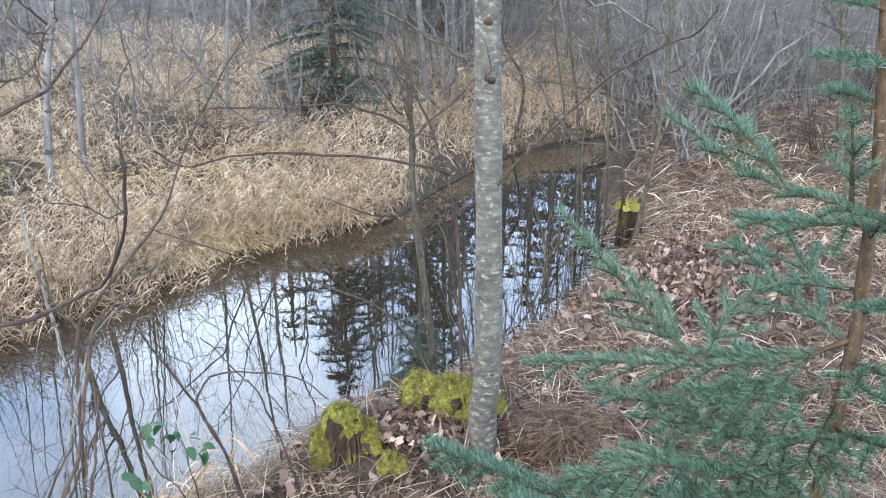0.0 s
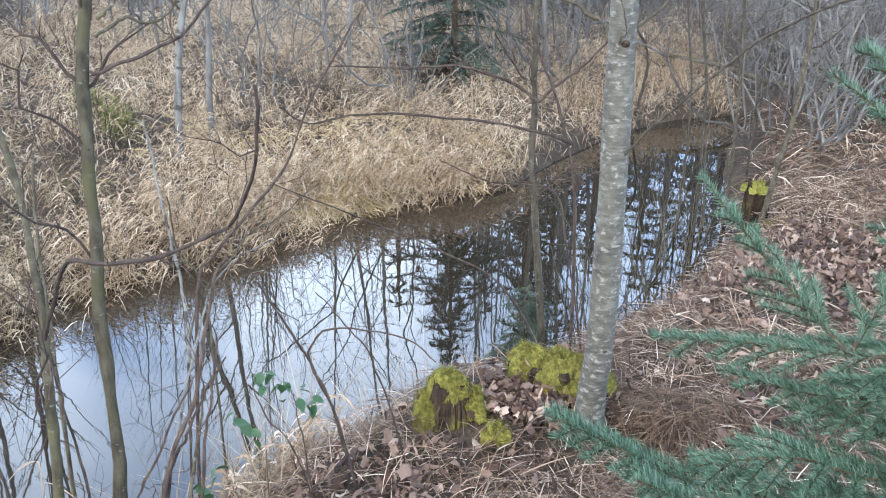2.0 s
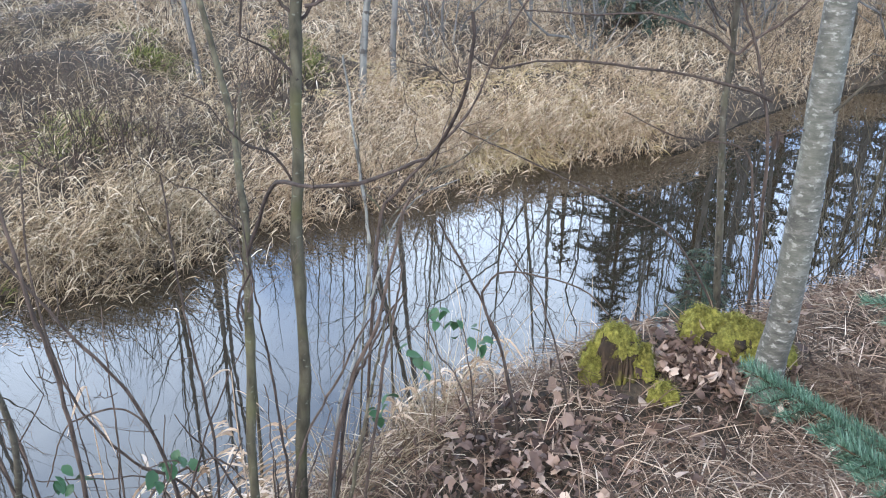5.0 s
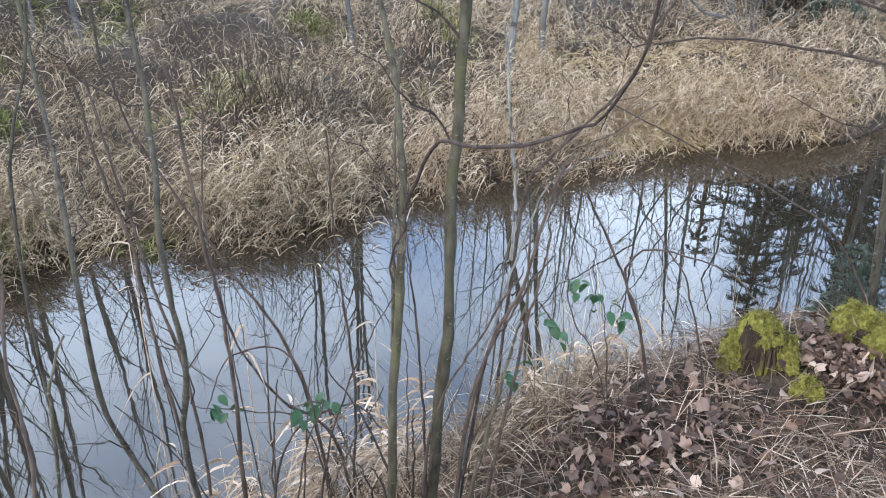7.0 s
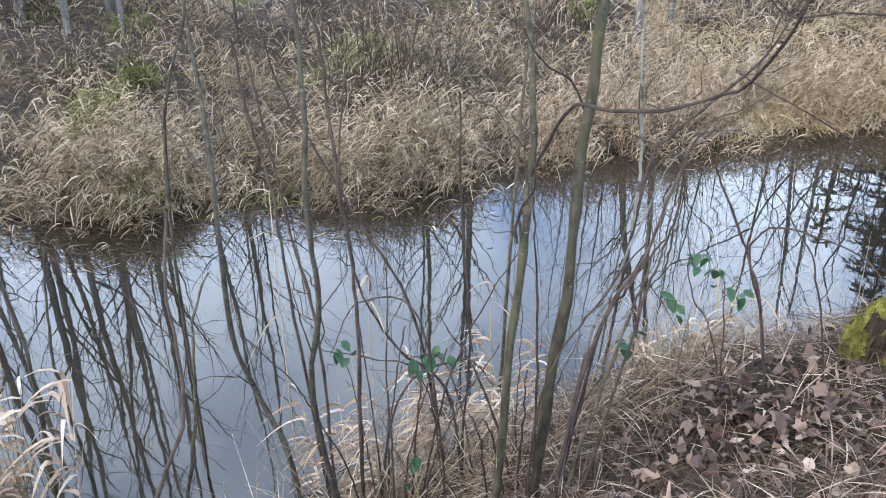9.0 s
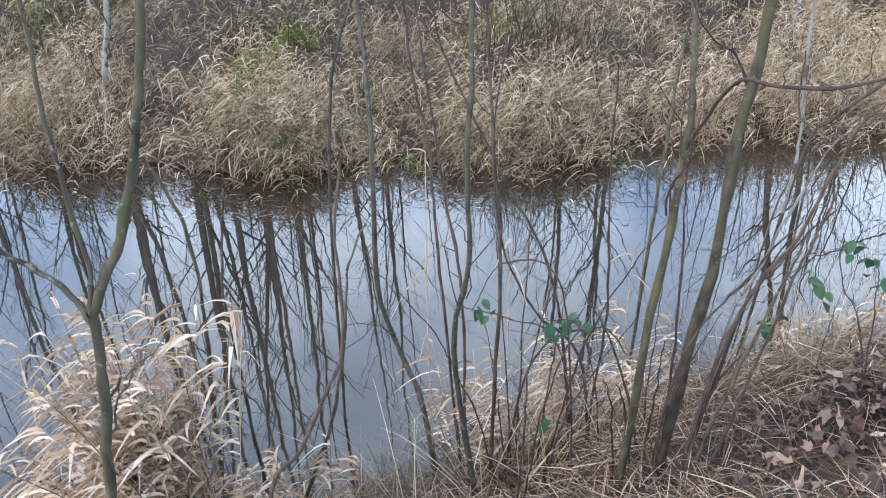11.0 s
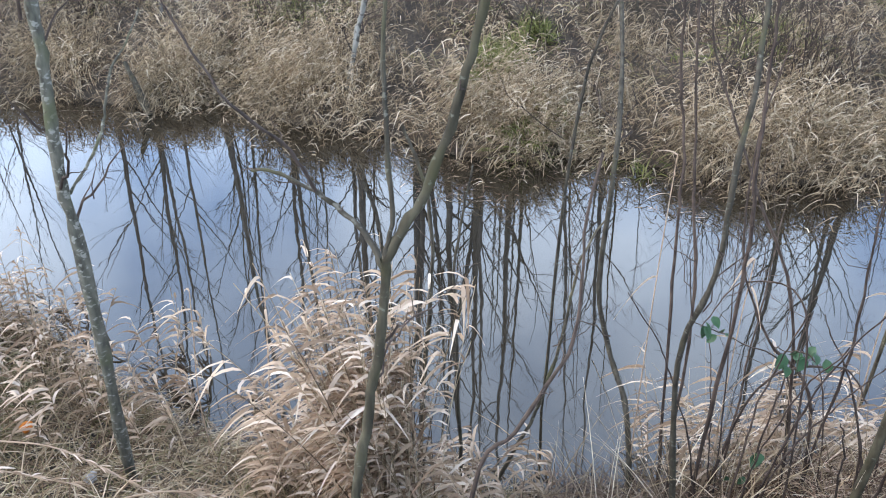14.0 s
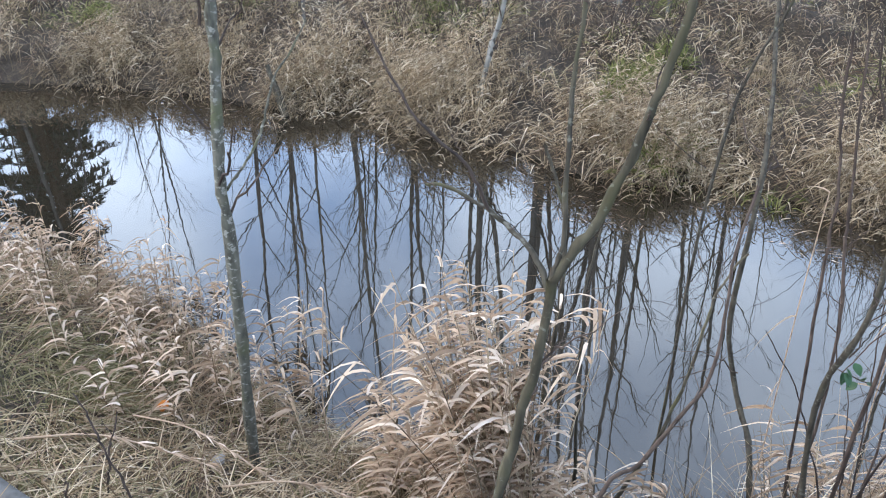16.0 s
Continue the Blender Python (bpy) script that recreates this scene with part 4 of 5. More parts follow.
for name, label, (cx, cy), n, tall in (("willow_shoots", "fan of thin brown willow shoots in tawny grass at the waterside", (-1.95, 1.72), 9, 1.35), ("willow_shoots", "thin reddish brown shoots rising from the waterside bank", (-1.55, 2.12), 8, 1.1)):
    fan = thing(name, put(cx, cy), label, "shrub")
    for k in range(n):
        a, out, h = frng.uniform(0, 6.283), frng.uniform(0.1, 0.5), tall * frng.uniform(0.55, 1.15)
        foot = np.array([cx, cy]) + np.array([np.cos(a), np.sin(a)]) * frng.uniform(0.02, 0.2)
        z = float(height([foot])[0])
        way = np.array([np.cos(a), np.sin(a)]) * out * h
        stem(fan, [(*foot, z), (*(foot + way * 0.25), z + 0.4 * h), (*(foot + way * 0.6), z + 0.75 * h), (*(foot + way), z + h)], frng.uniform(0.004, 0.0075), 0.002, TWIG, 2, "stem", True)
arch = thing("arching_shoot", put(-1.93, 0.50), "thin dark shoot arching up from the waterside", "shrub")
stem(arch, [(-1.95, 0.46, 0.95), (-1.93, 0.54, 1.11), (-1.90, 0.65, 1.24), (-1.87, 0.74, 1.43), (-1.86, 0.81, 1.54), (-1.89, 0.86, 1.76), (-1.93, 0.89, 1.95), (-1.97, 0.95, 2.12)], 0.0085, 0.0040, TWIG, 4, "stem", True)
grey = thing("grey_sapling", put(-3.14, -0.48), "slender sapling with pale grey green bark on the grassy bank", "tree")
stem(grey, [(-3.14, -0.48, 0.50), (-3.14, -0.45, 1.43), (-3.14, -0.44, 1.89), (-3.14, -0.42, 2.21), (-3.14, -0.40, 2.43), (-3.14, -0.35, 2.79)], 0.0245, 0.0170, GREYBARK, 5, "trunk", True)
stem(grey, [(-3.14, -0.44, 1.78), (-3.14, -0.31, 1.97), (-3.13, -0.22, 2.19), (-3.12, -0.10, 2.40)], 0.0060, 0.0030, GREYBARK, 3, "branch", False)
pair = thing("bank_sapling", put(-0.03, 4.60), "thin grey sapling with long side branches behind the mossy stumps", "tree")
stem(pair, [(-0.03, 4.60, 0.73), (-0.13, 4.60, 1.38), (-0.17, 4.60, 1.90), (-0.16, 4.60, 2.20), (-0.18, 4.60, 2.64), (-0.21, 4.60, 2.93), (-0.25, 4.59, 3.48)], 0.0220, 0.0140, SAPBARK, 4, "trunk", True)
stem(pair, [(-0.16, 4.50, 2.22), (-0.29, 4.49, 2.31), (-0.56, 4.46, 2.40), (-0.86, 4.42, 2.39), (-1.23, 4.33, 2.40)], 0.0090, 0.0040, TWIG, 3, "branch", False)
stem(pair, [(0.05, 4.40, 2.02), (-0.14, 4.40, 2.10), (-0.56, 4.36, 2.16), (-1.06, 4.27, 2.18), (-1.34, 4.19, 2.13), (-1.48, 4.14, 2.22)], 0.0090, 0.0040, TWIG, 4, "branch", False)
stem(pair, [(-0.16, 4.60, 2.20), (0.05, 4.60, 2.37), (0.23, 4.59, 2.58)], 0.0090, 0.0050, TWIG, 3, "branch", False)
stem(pair, [(0.11, 4.50, 0.83), (0.07, 4.50, 1.70), (-0.05, 4.50, 2.19), (-0.20, 4.50, 2.56), (-0.28, 4.49, 2.77)], 0.0100, 0.0050, TWIG, 6, "stem", True)
stem(pair, [(0.19, 4.50, 0.83), (0.05, 4.50, 1.42), (-0.05, 4.50, 1.73), (-0.40, 4.48, 1.77), (-0.68, 4.45, 1.89)], 0.0070, 0.0030, TWIG, 4, "stem", True)
stem(pair, [(0.05, 4.20, 0.98), (-0.29, 4.19, 1.27), (-0.68, 4.14, 1.49), (-1.05, 4.07, 1.67), (-1.48, 3.93, 1.88)], 0.0065, 0.0030, TWIG, 4, "stem", True)
leaning = thing("leaning_shrub", put(-1.78, 3.36), "brown thin leaning stems with kinked side branches over the water", "shrub")
stem(leaning, [(-1.76, 3.26, 0.79), (-1.63, 3.32, 1.44), (-1.54, 3.36, 1.70), (-1.33, 3.45, 1.96), (-1.23, 3.49, 2.11), (-1.11, 3.53, 2.40), (-0.93, 3.58, 2.73), (-0.83, 3.61, 2.85)], 0.0094, 0.0029, TWIG, 6, "stem", True)
stem(leaning, [(-1.60, 3.34, 0.83), (-1.61, 3.33, 1.44), (-1.70, 3.29, 1.73), (-1.71, 3.28, 2.00)], 0.0072, 0.0029, SAPBARK, 4, "stem", True)
stem(leaning, [(-1.79, 3.24, 0.84), (-1.69, 3.29, 1.28), (-1.45, 3.40, 1.74), (-1.28, 3.47, 1.87), (-1.10, 3.53, 2.02)], 0.0058, 0.0022, SAPBARK, 5, "stem", True)
stem(leaning, [(-2.20, 2.92, 0.74), (-2.16, 2.95, 1.42), (-2.14, 2.96, 1.84), (-2.11, 2.99, 2.26)], 0.0101, 0.0058, SAPBARK, 4, "stem", True)
stem(leaning, [(-3.12, 1.60, 0.41), (-3.09, 1.65, 1.30), (-3.06, 1.70, 1.94), (-3.00, 1.79, 2.30), (-2.97, 1.84, 2.56)], 0.0086, 0.0050, SAPBARK, 5, "stem", True)

# ---- right bank saplings ----
edge = thing("edge_sapling", put(1.73, 7.19), "thin sapling with dead side twigs on the channel bank", "tree", "saplings along the channel")
stem(edge, [(1.71, 7.10, 0.56), (1.79, 7.08, 1.05), (1.86, 7.06, 1.62), (1.89, 7.05, 2.30), (1.87, 7.06, 2.79), (1.81, 7.07, 3.44)], 0.0240, 0.0140, SAPBARK, 9, "trunk", True)
edge_0 = thing("edge_sapling", put(1.48, 8.67), "thin sapling with dead side twigs on the channel bank", "tree", "saplings along the channel")
stem(edge_0, [(1.48, 8.67, 0.11), (1.43, 8.68, 1.25), (1.31, 8.70, 2.14), (1.25, 8.71, 2.70), (1.18, 8.72, 3.49)], 0.0161, 0.0091, SAPBARK, 12, "trunk", True)
edge_1 = thing("edge_sapling", put(1.86, 9.11), "thin sapling with dead side twigs on the channel bank", "tree", "saplings along the channel")
stem(edge_1, [(1.86, 9.11, 0.30), (1.83, 9.12, 1.48), (1.73, 9.14, 2.67), (1.65, 9.15, 3.51)], 0.0186, 0.0105, SAPBARK, 12, "trunk", True)
edge_2 = thing("edge_sapling", put(1.24, 8.51), "thin sapling with dead side twigs on the channel bank", "tree", "saplings along the channel")
stem(edge_2, [(1.24, 8.51, 0.23), (1.27, 8.51, 1.23), (1.14, 8.52, 2.27), (1.05, 8.54, 3.02)], 0.0124, 0.0070, SAPBARK, 12, "trunk", True)
edge_3 = thing("edge_sapling", put(1.63, 8.85), "thin sapling with dead side twigs on the channel bank", "tree", "saplings along the channel")
stem(edge_3, [(1.63, 8.85, 0.25), (1.53, 8.87, 0.90), (1.56, 8.86, 1.82), (1.58, 8.86, 2.96)], 0.0112, 0.0063, SAPBARK, 12, "trunk", True)
edge_4 = thing("edge_sapling", put(2.19, 9.76), "thin sapling with dead side twigs on the channel bank", "tree", "saplings along the channel")
stem(edge_4, [(2.19, 9.76, 0.24), (2.18, 9.76, 1.35), (2.29, 9.73, 2.27), (2.29, 9.73, 3.00)], 0.0136, 0.0077, SAPBARK, 12, "trunk", True)
edge_5 = thing("edge_sapling", put(1.14, 13.45), "thin sapling with dead side twigs on the channel bank", "tree", "saplings along the channel")
stem(edge_5, [(1.14, 13.45, -0.20), (1.28, 13.44, 1.11), (0.94, 13.47, 1.90), (1.13, 13.45, 2.92)], 0.0248, 0.0140, SAPBARK, 12, "trunk", True)
edge_6 = thing("edge_sapling", put(4.00, 8.06), "thin sapling with dead side twigs on the channel bank", "tree", "saplings along the channel")
stem(edge_6, [(4.00, 8.06, 0.94), (3.88, 8.12, 1.95), (3.78, 8.17, 2.74), (3.69, 8.21, 3.48)], 0.0279, 0.0158, SAPBARK, 12, "trunk", True)

# ---- trees on the far shore that stand out ----
birch = thing("pale_tree", put(-4.25, 8.61), "pale mottled birch stem in the far bank grass", "tree")
stem(birch, [(-4.25, 8.61, 0.70), (-4.14, 8.66, 1.66), (-4.03, 8.71, 2.35), (-3.96, 8.75, 2.68), (-3.73, 8.85, 4.24)], 0.0450, 0.0300, PALEBARK, 8, "trunk", True)
pale = thing("pale_tree", put(-7.87, 2.27), "pale mottled thin tree at the far water edge", "tree")
stem(pale, [(-7.87, 2.27, -0.22), (-7.86, 2.30, 0.12), (-7.81, 2.43, 0.81), (-7.78, 2.51, 1.14), (-7.74, 2.61, 2.14), (-7.71, 2.67, 3.43)], 0.0320, 0.0220, PALEBARK, 8, "trunk", True)

# ---- branches of the alder ----
stem(alder, [(0.20, 3.41, 2.21), (0.40, 3.28, 2.48), (0.61, 3.04, 2.75), (0.76, 2.90, 2.88), (0.84, 2.77, 2.96), (0.89, 2.71, 3.10)], 0.0065, 0.0030, SAPBARK, 5, "branch", False)
stem(alder, [(0.09, 3.42, 2.77), (-0.03, 3.40, 2.84), (-0.19, 3.29, 2.95), (-0.28, 3.19, 3.01)], 0.0090, 0.0030, SAPBARK, 3, "branch", False)
stem(alder, [(0.17, 3.36, 2.69), (0.19, 3.35, 2.77), (0.16, 3.36, 2.86)], 0.0040, 0.0020, TWIG, 0, "branch", False)
stem(alder, [(0.18, 3.45, 2.66), (0.35, 3.43, 2.87), (0.48, 3.42, 3.05)], 0.0070, 0.0030, SAPBARK, 3, "branch", False)

# ---- bramble ----
bramble = thing("bramble", put(-0.78, 2.93), "thorny bramble canes with a few dark green leaves", "shrub")
stem(bramble, [(-0.80, 2.92, 1.06), (-0.89, 2.90, 1.23), (-0.97, 2.87, 1.45), (-0.95, 2.88, 1.58), (-0.85, 2.91, 1.61), (-0.60, 2.97, 1.55), (-0.48, 2.98, 1.45)], 0.0065, 0.0030, TWIG, 3, "cane", True)
stem(bramble, [(-0.79, 2.98, 1.03), (-0.97, 2.93, 1.31), (-1.07, 2.89, 1.59), (-1.17, 2.86, 1.81)], 0.0065, 0.0045, TWIG, 3, "cane", True)
stem(bramble, [(-0.58, 3.02, 1.14), (-0.72, 2.99, 1.36), (-0.86, 2.96, 1.60), (-0.96, 2.93, 1.76)], 0.0050, 0.0020, TWIG, 3, "cane", True)
stem(bramble, [(-0.94, 2.83, 0.78), (-1.06, 2.79, 1.11), (-1.16, 2.75, 1.34), (-1.18, 2.74, 1.50)], 0.0040, 0.0020, TWIG, 3, "cane", True)
stem(bramble, [(-0.96, 2.83, 0.84), (-1.01, 2.81, 1.22), (-1.03, 2.80, 1.38)], 0.0040, 0.0020, TWIG, 2, "cane", True)
for x, y, z, n, size in [(-1.17, 2.75, 1.47, 3, 0.055), (-1.12, 2.77, 1.45, 3, 0.05), (-1.06, 2.79, 1.41, 3, 0.05), (-1.02, 2.8, 1.38, 3, 0.05), (-0.96, 2.82, 1.32, 3, 0.045), (-1.25, 2.72, 1.27, 3, 0.05), (-1.2, 2.73, 1.24, 2, 0.05), (-1.33, 2.68, 1.06, 2, 0.05), (-0.58, 2.92, 0.77, 2, 0.05)]:
    leaf_spray(bramble, (x, y, z), n, size)
bramble_2 = thing("bramble", put(-1.89, 2.00), "low bramble with dark green leaves in dead grass at the waterside", "shrub")
stem(bramble_2, [(-1.86, 2.03, 0.64), (-1.95, 1.96, 0.94), (-2.11, 1.82, 1.07), (-2.24, 1.69, 1.14)], 0.0040, 0.0020, TWIG, 2, "cane", True)
stem(bramble_2, [(-1.74, 2.11, 0.74), (-1.86, 2.03, 1.02), (-2.00, 1.92, 1.08)], 0.0040, 0.0020, TWIG, 2, "cane", True)
for x, y, z, n, size in [(-1.91, 1.99, 1.07, 3, 0.05), (-1.96, 1.95, 1.03, 3, 0.05), (-1.87, 2.02, 1.09, 3, 0.045), (-2.19, 1.74, 1.15, 3, 0.05), (-2.16, 1.77, 1.09, 2, 0.05), (-1.24, 2.38, 1.2, 2, 0.05), (-1.99, 1.93, 0.55, 2, 0.05), (-2.0, 1.92, 0.37, 2, 0.045)]:
    leaf_spray(bramble_2, (x, y, z), n, size)

# ---- young spruce ----
spruce = thing("young_spruce", put(0.90, 1.67), "young spruce with blue green needles on the near bank", "tree")
bole = [(0.90, 1.67, 1.82), (0.90, 1.67, 1.95), (0.91, 1.67, 2.17), (0.92, 1.67, 2.38), (0.91, 1.67, 2.58), (0.90, 1.67, 2.77), (0.88, 1.69, 3.00), (0.85, 1.70, 3.26)]
bough([(0.90, 1.67, 2.66), (0.86, 1.67, 2.68), (0.68, 1.72, 2.73), (0.48, 1.79, 2.86)], 0.09, 1)
bough([(0.86, 1.67, 2.68), (0.84, 1.66, 2.79), (0.82, 1.66, 2.90)], 0.05, 1)
bough([(0.75, 1.71, 2.70), (0.66, 1.83, 2.82), (0.57, 1.92, 2.90)], 0.07, 0)
bough([(0.91, 1.67, 2.37), (0.77, 1.68, 2.31), (0.59, 1.70, 2.29), (0.39, 1.74, 2.28), (0.19, 1.74, 2.28)], 0.16, 1)
bough([(0.59, 1.70, 2.29), (0.52, 1.78, 2.35), (0.42, 1.85, 2.45), (0.28, 1.93, 2.60)], 0.11, 1)
bough([(0.91, 1.67, 2.35), (0.86, 1.81, 2.39), (0.79, 1.95, 2.45), (0.74, 2.02, 2.48)], 0.13, 0)
bough([(0.59, 1.70, 2.29), (0.67, 1.78, 2.38), (0.79, 1.84, 2.46)], 0.08, 0)
bough([(0.91, 1.67, 2.25), (0.73, 1.65, 2.23), (0.53, 1.64, 2.22), (0.32, 1.65, 2.26)], 0.15, 0)
bough([(0.91, 1.67, 2.13), (0.72, 1.60, 2.15), (0.58, 1.60, 2.19), (0.45, 1.64, 2.19)], 0.13, 0)
bough([(0.90, 1.67, 2.08), (0.64, 1.52, 2.11), (0.43, 1.44, 2.20), (0.25, 1.43, 2.17)], 0.15, 0)
bough([(0.90, 1.68, 1.97), (0.57, 1.49, 2.06), (0.25, 1.43, 2.13), (0.09, 1.40, 2.22), (-0.04, 1.38, 2.29)], 0.14, 0)
bough([(0.90, 1.67, 1.94), (0.59, 1.38, 2.09), (0.29, 1.32, 2.15), (0.12, 1.29, 2.23)], 0.14, 0)
bough([(0.88, 1.69, 2.98), (0.82, 1.66, 2.99), (0.75, 1.64, 3.00)], 0.06, 0)
bough([(0.87, 1.69, 3.08), (0.80, 1.67, 3.10), (0.74, 1.64, 3.11)], 0.06, 0)
bough([(0.89, 1.68, 2.88), (0.85, 1.70, 2.91), (0.81, 1.72, 2.92)], 0.06, 0)
bough([(0.91, 1.67, 2.61), (0.88, 1.57, 2.68), (0.88, 1.45, 2.77)], 0.10, 0)
bough([(0.92, 1.66, 2.44), (0.91, 1.50, 2.54), (0.92, 1.37, 2.66)], 0.12, 0)
bough([(0.91, 1.67, 2.32), (0.93, 1.48, 2.37), (0.97, 1.33, 2.43)], 0.14, 0)
bough([(0.91, 1.67, 2.14), (0.92, 1.49, 2.21), (0.97, 1.34, 2.27)], 0.14, 0)
bough([(0.91, 1.67, 2.49), (0.85, 1.76, 2.48), (0.81, 1.88, 2.57), (0.78, 1.95, 2.57)], 0.10, 0)
bough([(0.90, 1.67, 2.67), (0.83, 1.65, 2.65), (0.75, 1.69, 2.64), (0.64, 1.74, 2.64)], 0.10, 0)
bough([(0.91, 1.67, 2.21), (0.80, 1.55, 2.16), (0.74, 1.47, 2.11), (0.65, 1.46, 2.10)], 0.12, 0)
bole = curve_through(bole, 30) - np.array(spruce.location)
part("trunk", Soup().add(*tube(bole, np.linspace(0.021, 0.010, len(bole)), 12, 0.04)).mesh("trunk", SPRUCEBARK), spruce)


# ---- mossy stumps ----
def stump(at, r, h, seed, label, moss_at=(), tufts=2600, squash=0.8):
    """A rotten stump with ragged sides, roots at its foot and a cap of moss."""
    rng = np.random.default_rng(seed)
    t = thing("mossy_stump", at, label, "stump")
    a, z = np.meshgrid(np.linspace(0, 2 * np.pi, 40, endpoint=False), np.linspace(-0.12, 1, 12), indexing="xy")
    wob = 1 + 0.12 * np.sin(a * 3 + seed) + 0.10 * np.sin(a * 7 + 2 * seed + z) + 0.08 * np.sin(a * 13 + seed) + 0.06 * rng.normal(size=a.shape)
    rad = r * wob * (1 + 0.4 * (1 - np.clip(z, 0, 1)) ** 3) * np.where(z > 0.97, 0.86, 1)
    top = 0.12 * np.sin(a * 2 + seed) * z + 0.02 * rng.normal(size=a.shape)
    v = np.stack([np.cos(a) * rad, np.sin(a) * rad * squash, h * (z + top * 0.6)], -1).reshape(-1, 3)
    i, j = np.meshgrid(np.arange(11), np.arange(40), indexing="ij")
    q, s = i * 40 + j, i * 40 + (j + 1) % 40
    soup = Soup().add(v, np.stack([q, s, s + 40, q + 40], -1).reshape(-1, 4))
    rim = v[-40:]
    c = rim.mean(0) - [0, 0, 0.03]
    soup.add(np.concatenate([rim, [c]]), np.array([[m, (m + 1) % 40, 40] for m in range(40)]))
    part("wood", soup.mesh("wood", DEADWOOD), t, "dark rotten wood")
    shards = Soup()
    for i in range(46):
        w = rng.uniform(0, 6.283)
        k = r * rng.uniform(0.9, 1.12)
        foot = np.array([np.cos(w) * k * 1.25, np.sin(w) * k * squash * 1.25, -0.02])
        head = np.array([np.cos(w) * k, np.sin(w) * k * squash, h * rng.uniform(0.45, 1.12)])
        line = wander(foot + (head - foot) * np.linspace(0, 1, 7)[:, None], 0.004, rng)
        shards.add(*tube(line, rng.uniform(0.005, 0.013) * np.array([1.2, 1.1, 1, 1, 0.9, 0.7, 0.25]), 5, 0.15, rng))
    tagged(part("splinter_ring", shards.mesh("splinter_ring", DEADWOOD), t, "rotten bark and splinters"), kind="stuff")
    # cushions of moss over the top and down the sides
    for cx, cy, cz, cr, ch in moss_at:
        u, w = np.meshgrid(np.linspace(0, 2 * np.pi, 56, endpoint=False), np.linspace(0.02, 1, 18), indexing="xy")
        lump = 1 + 0.16 * np.sin(u * 3 + cx * 40) + 0.1 * np.sin(u * 5 + cy * 60)
        px, py = cx + np.cos(u) * w * cr * lump, cy + np.sin(u) * w * cr * lump * 0.85
        bumps = 0.013 * np.sin(px * 70 + 3 * np.sin(py * 50)) * np.sin(py * 75 + 2) + 0.007 * np.sin(px * 160 + py * 60) + 0.004 * rng.normal(size=u.shape)
        mv = np.stack([px, py, cz + ch * (1 - w ** 2.6) + bumps - 0.03 * (w > 0.93)], -1).reshape(-1, 3)
        i, j = np.meshgrid(np.arange(17), np.arange(56), indexing="ij")
        q, s = i * 56 + j, i * 56 + (j + 1) % 56
        cushion = part("moss", Soup().add(mv, np.stack([q, s, s + 56, q + 56], -1).reshape(-1, 4)).mesh("moss", MOSS), t, "bright yellow green moss cushion")
        n = int(tufts * 0.8 * cr / 0.15)
        pick = mv[rng.integers(0, len(mv), n)] + rng.normal(size=(n, 3)) * 0.008
        out = np.column_stack([pick[:, 0] - cx, pick[:, 1] - cy, np.full(n, cr * 0.8)])
        tagged(part("moss_fringe", Soup().add(*ribbons(pick - [0, 0, 0.004], unit(out) + rng.normal(size=(n, 3)) * 0.5, rng.uniform(0.006, 0.016, n), np.full(n, 0.003), np.full(n, 0.4), 2, rng)).mesh("moss_fringe", MOSS), cushion), kind="stuff")
    return t


stump((-0.46, 3.38, float(height([(-0.46, 3.38)])[0]) - 0.02), 0.085, 0.21, 3, "rotten stump capped with bright moss at the bank edge",
      ((-0.125, 0.0, -0.02, 0.075, 0.17), (-0.105, -0.05, 0.0, 0.06, 0.10), (-0.03, 0.03, 0.16, 0.10, 0.09), (0.03, -0.03, 0.19, 0.06, 0.05), (0.10, -0.01, 0.08, 0.075, 0.11), (0.22, -0.17, 0.07, 0.065, 0.035)))
stump((0.0, 3.76, float(height([(0.0, 3.76)])[0]) + 0.0), 0.17, 0.13, 5, "low mossy stump with dead leaves against it",
      ((-0.12, 0.0, 0.09, 0.13, 0.11), (0.05, -0.02, 0.09, 0.18, 0.09), (0.21, -0.03, 0.05, 0.11, 0.07), (0.10, -0.13, 0.04, 0.09, 0.05)))
stump((1.76, 7.45, float(height([(1.76, 7.45)])[0]) - 0.04), 0.10, max(0.34, 0.98 - float(height([(1.76, 7.45)])[0])), 8, "tall mossy stump on the channel bank",
      ((0.0, 0.0, max(0.34, 0.98 - float(height([(1.76, 7.45)])[0])) - 0.03, 0.13, 0.05), (0.24, -0.22, 0.26, 0.26, 0.12), (0.45, -0.5, 0.08, 0.24, 0.09)), 1500)


# ---- fallen leaves ----
def leaf_field(centres, rng, size=0.052):
    soup = Soup()
    g = lay(centres)
    shapes = []
    for w, c in ((0.7, 0.3), (0.5, 0.8), (0.8, -0.5), (0.6, 1.1), (0.4, -0.9), (0.9, 0.6)):
        v, f = leaf_shape(1.0, rng, w, c)
        shapes.append((v * (1 + 0.16 * rng.normal(size=(len(v), 1))) + rng.normal(size=v.shape) * 0.06, f))
    for p in g:
        v, f = shapes[int(rng.integers(6))]
        m = np.array(pose(0, 0, 0, rng.normal() * 40, rng.normal() * 40, rng.uniform(0, 360)).to_3x3())
        soup.add(v @ m.T * size * rng.uniform(0.6, 1.35) + p + [0, 0, rng.uniform(0.01, 0.08)], f)
    return soup


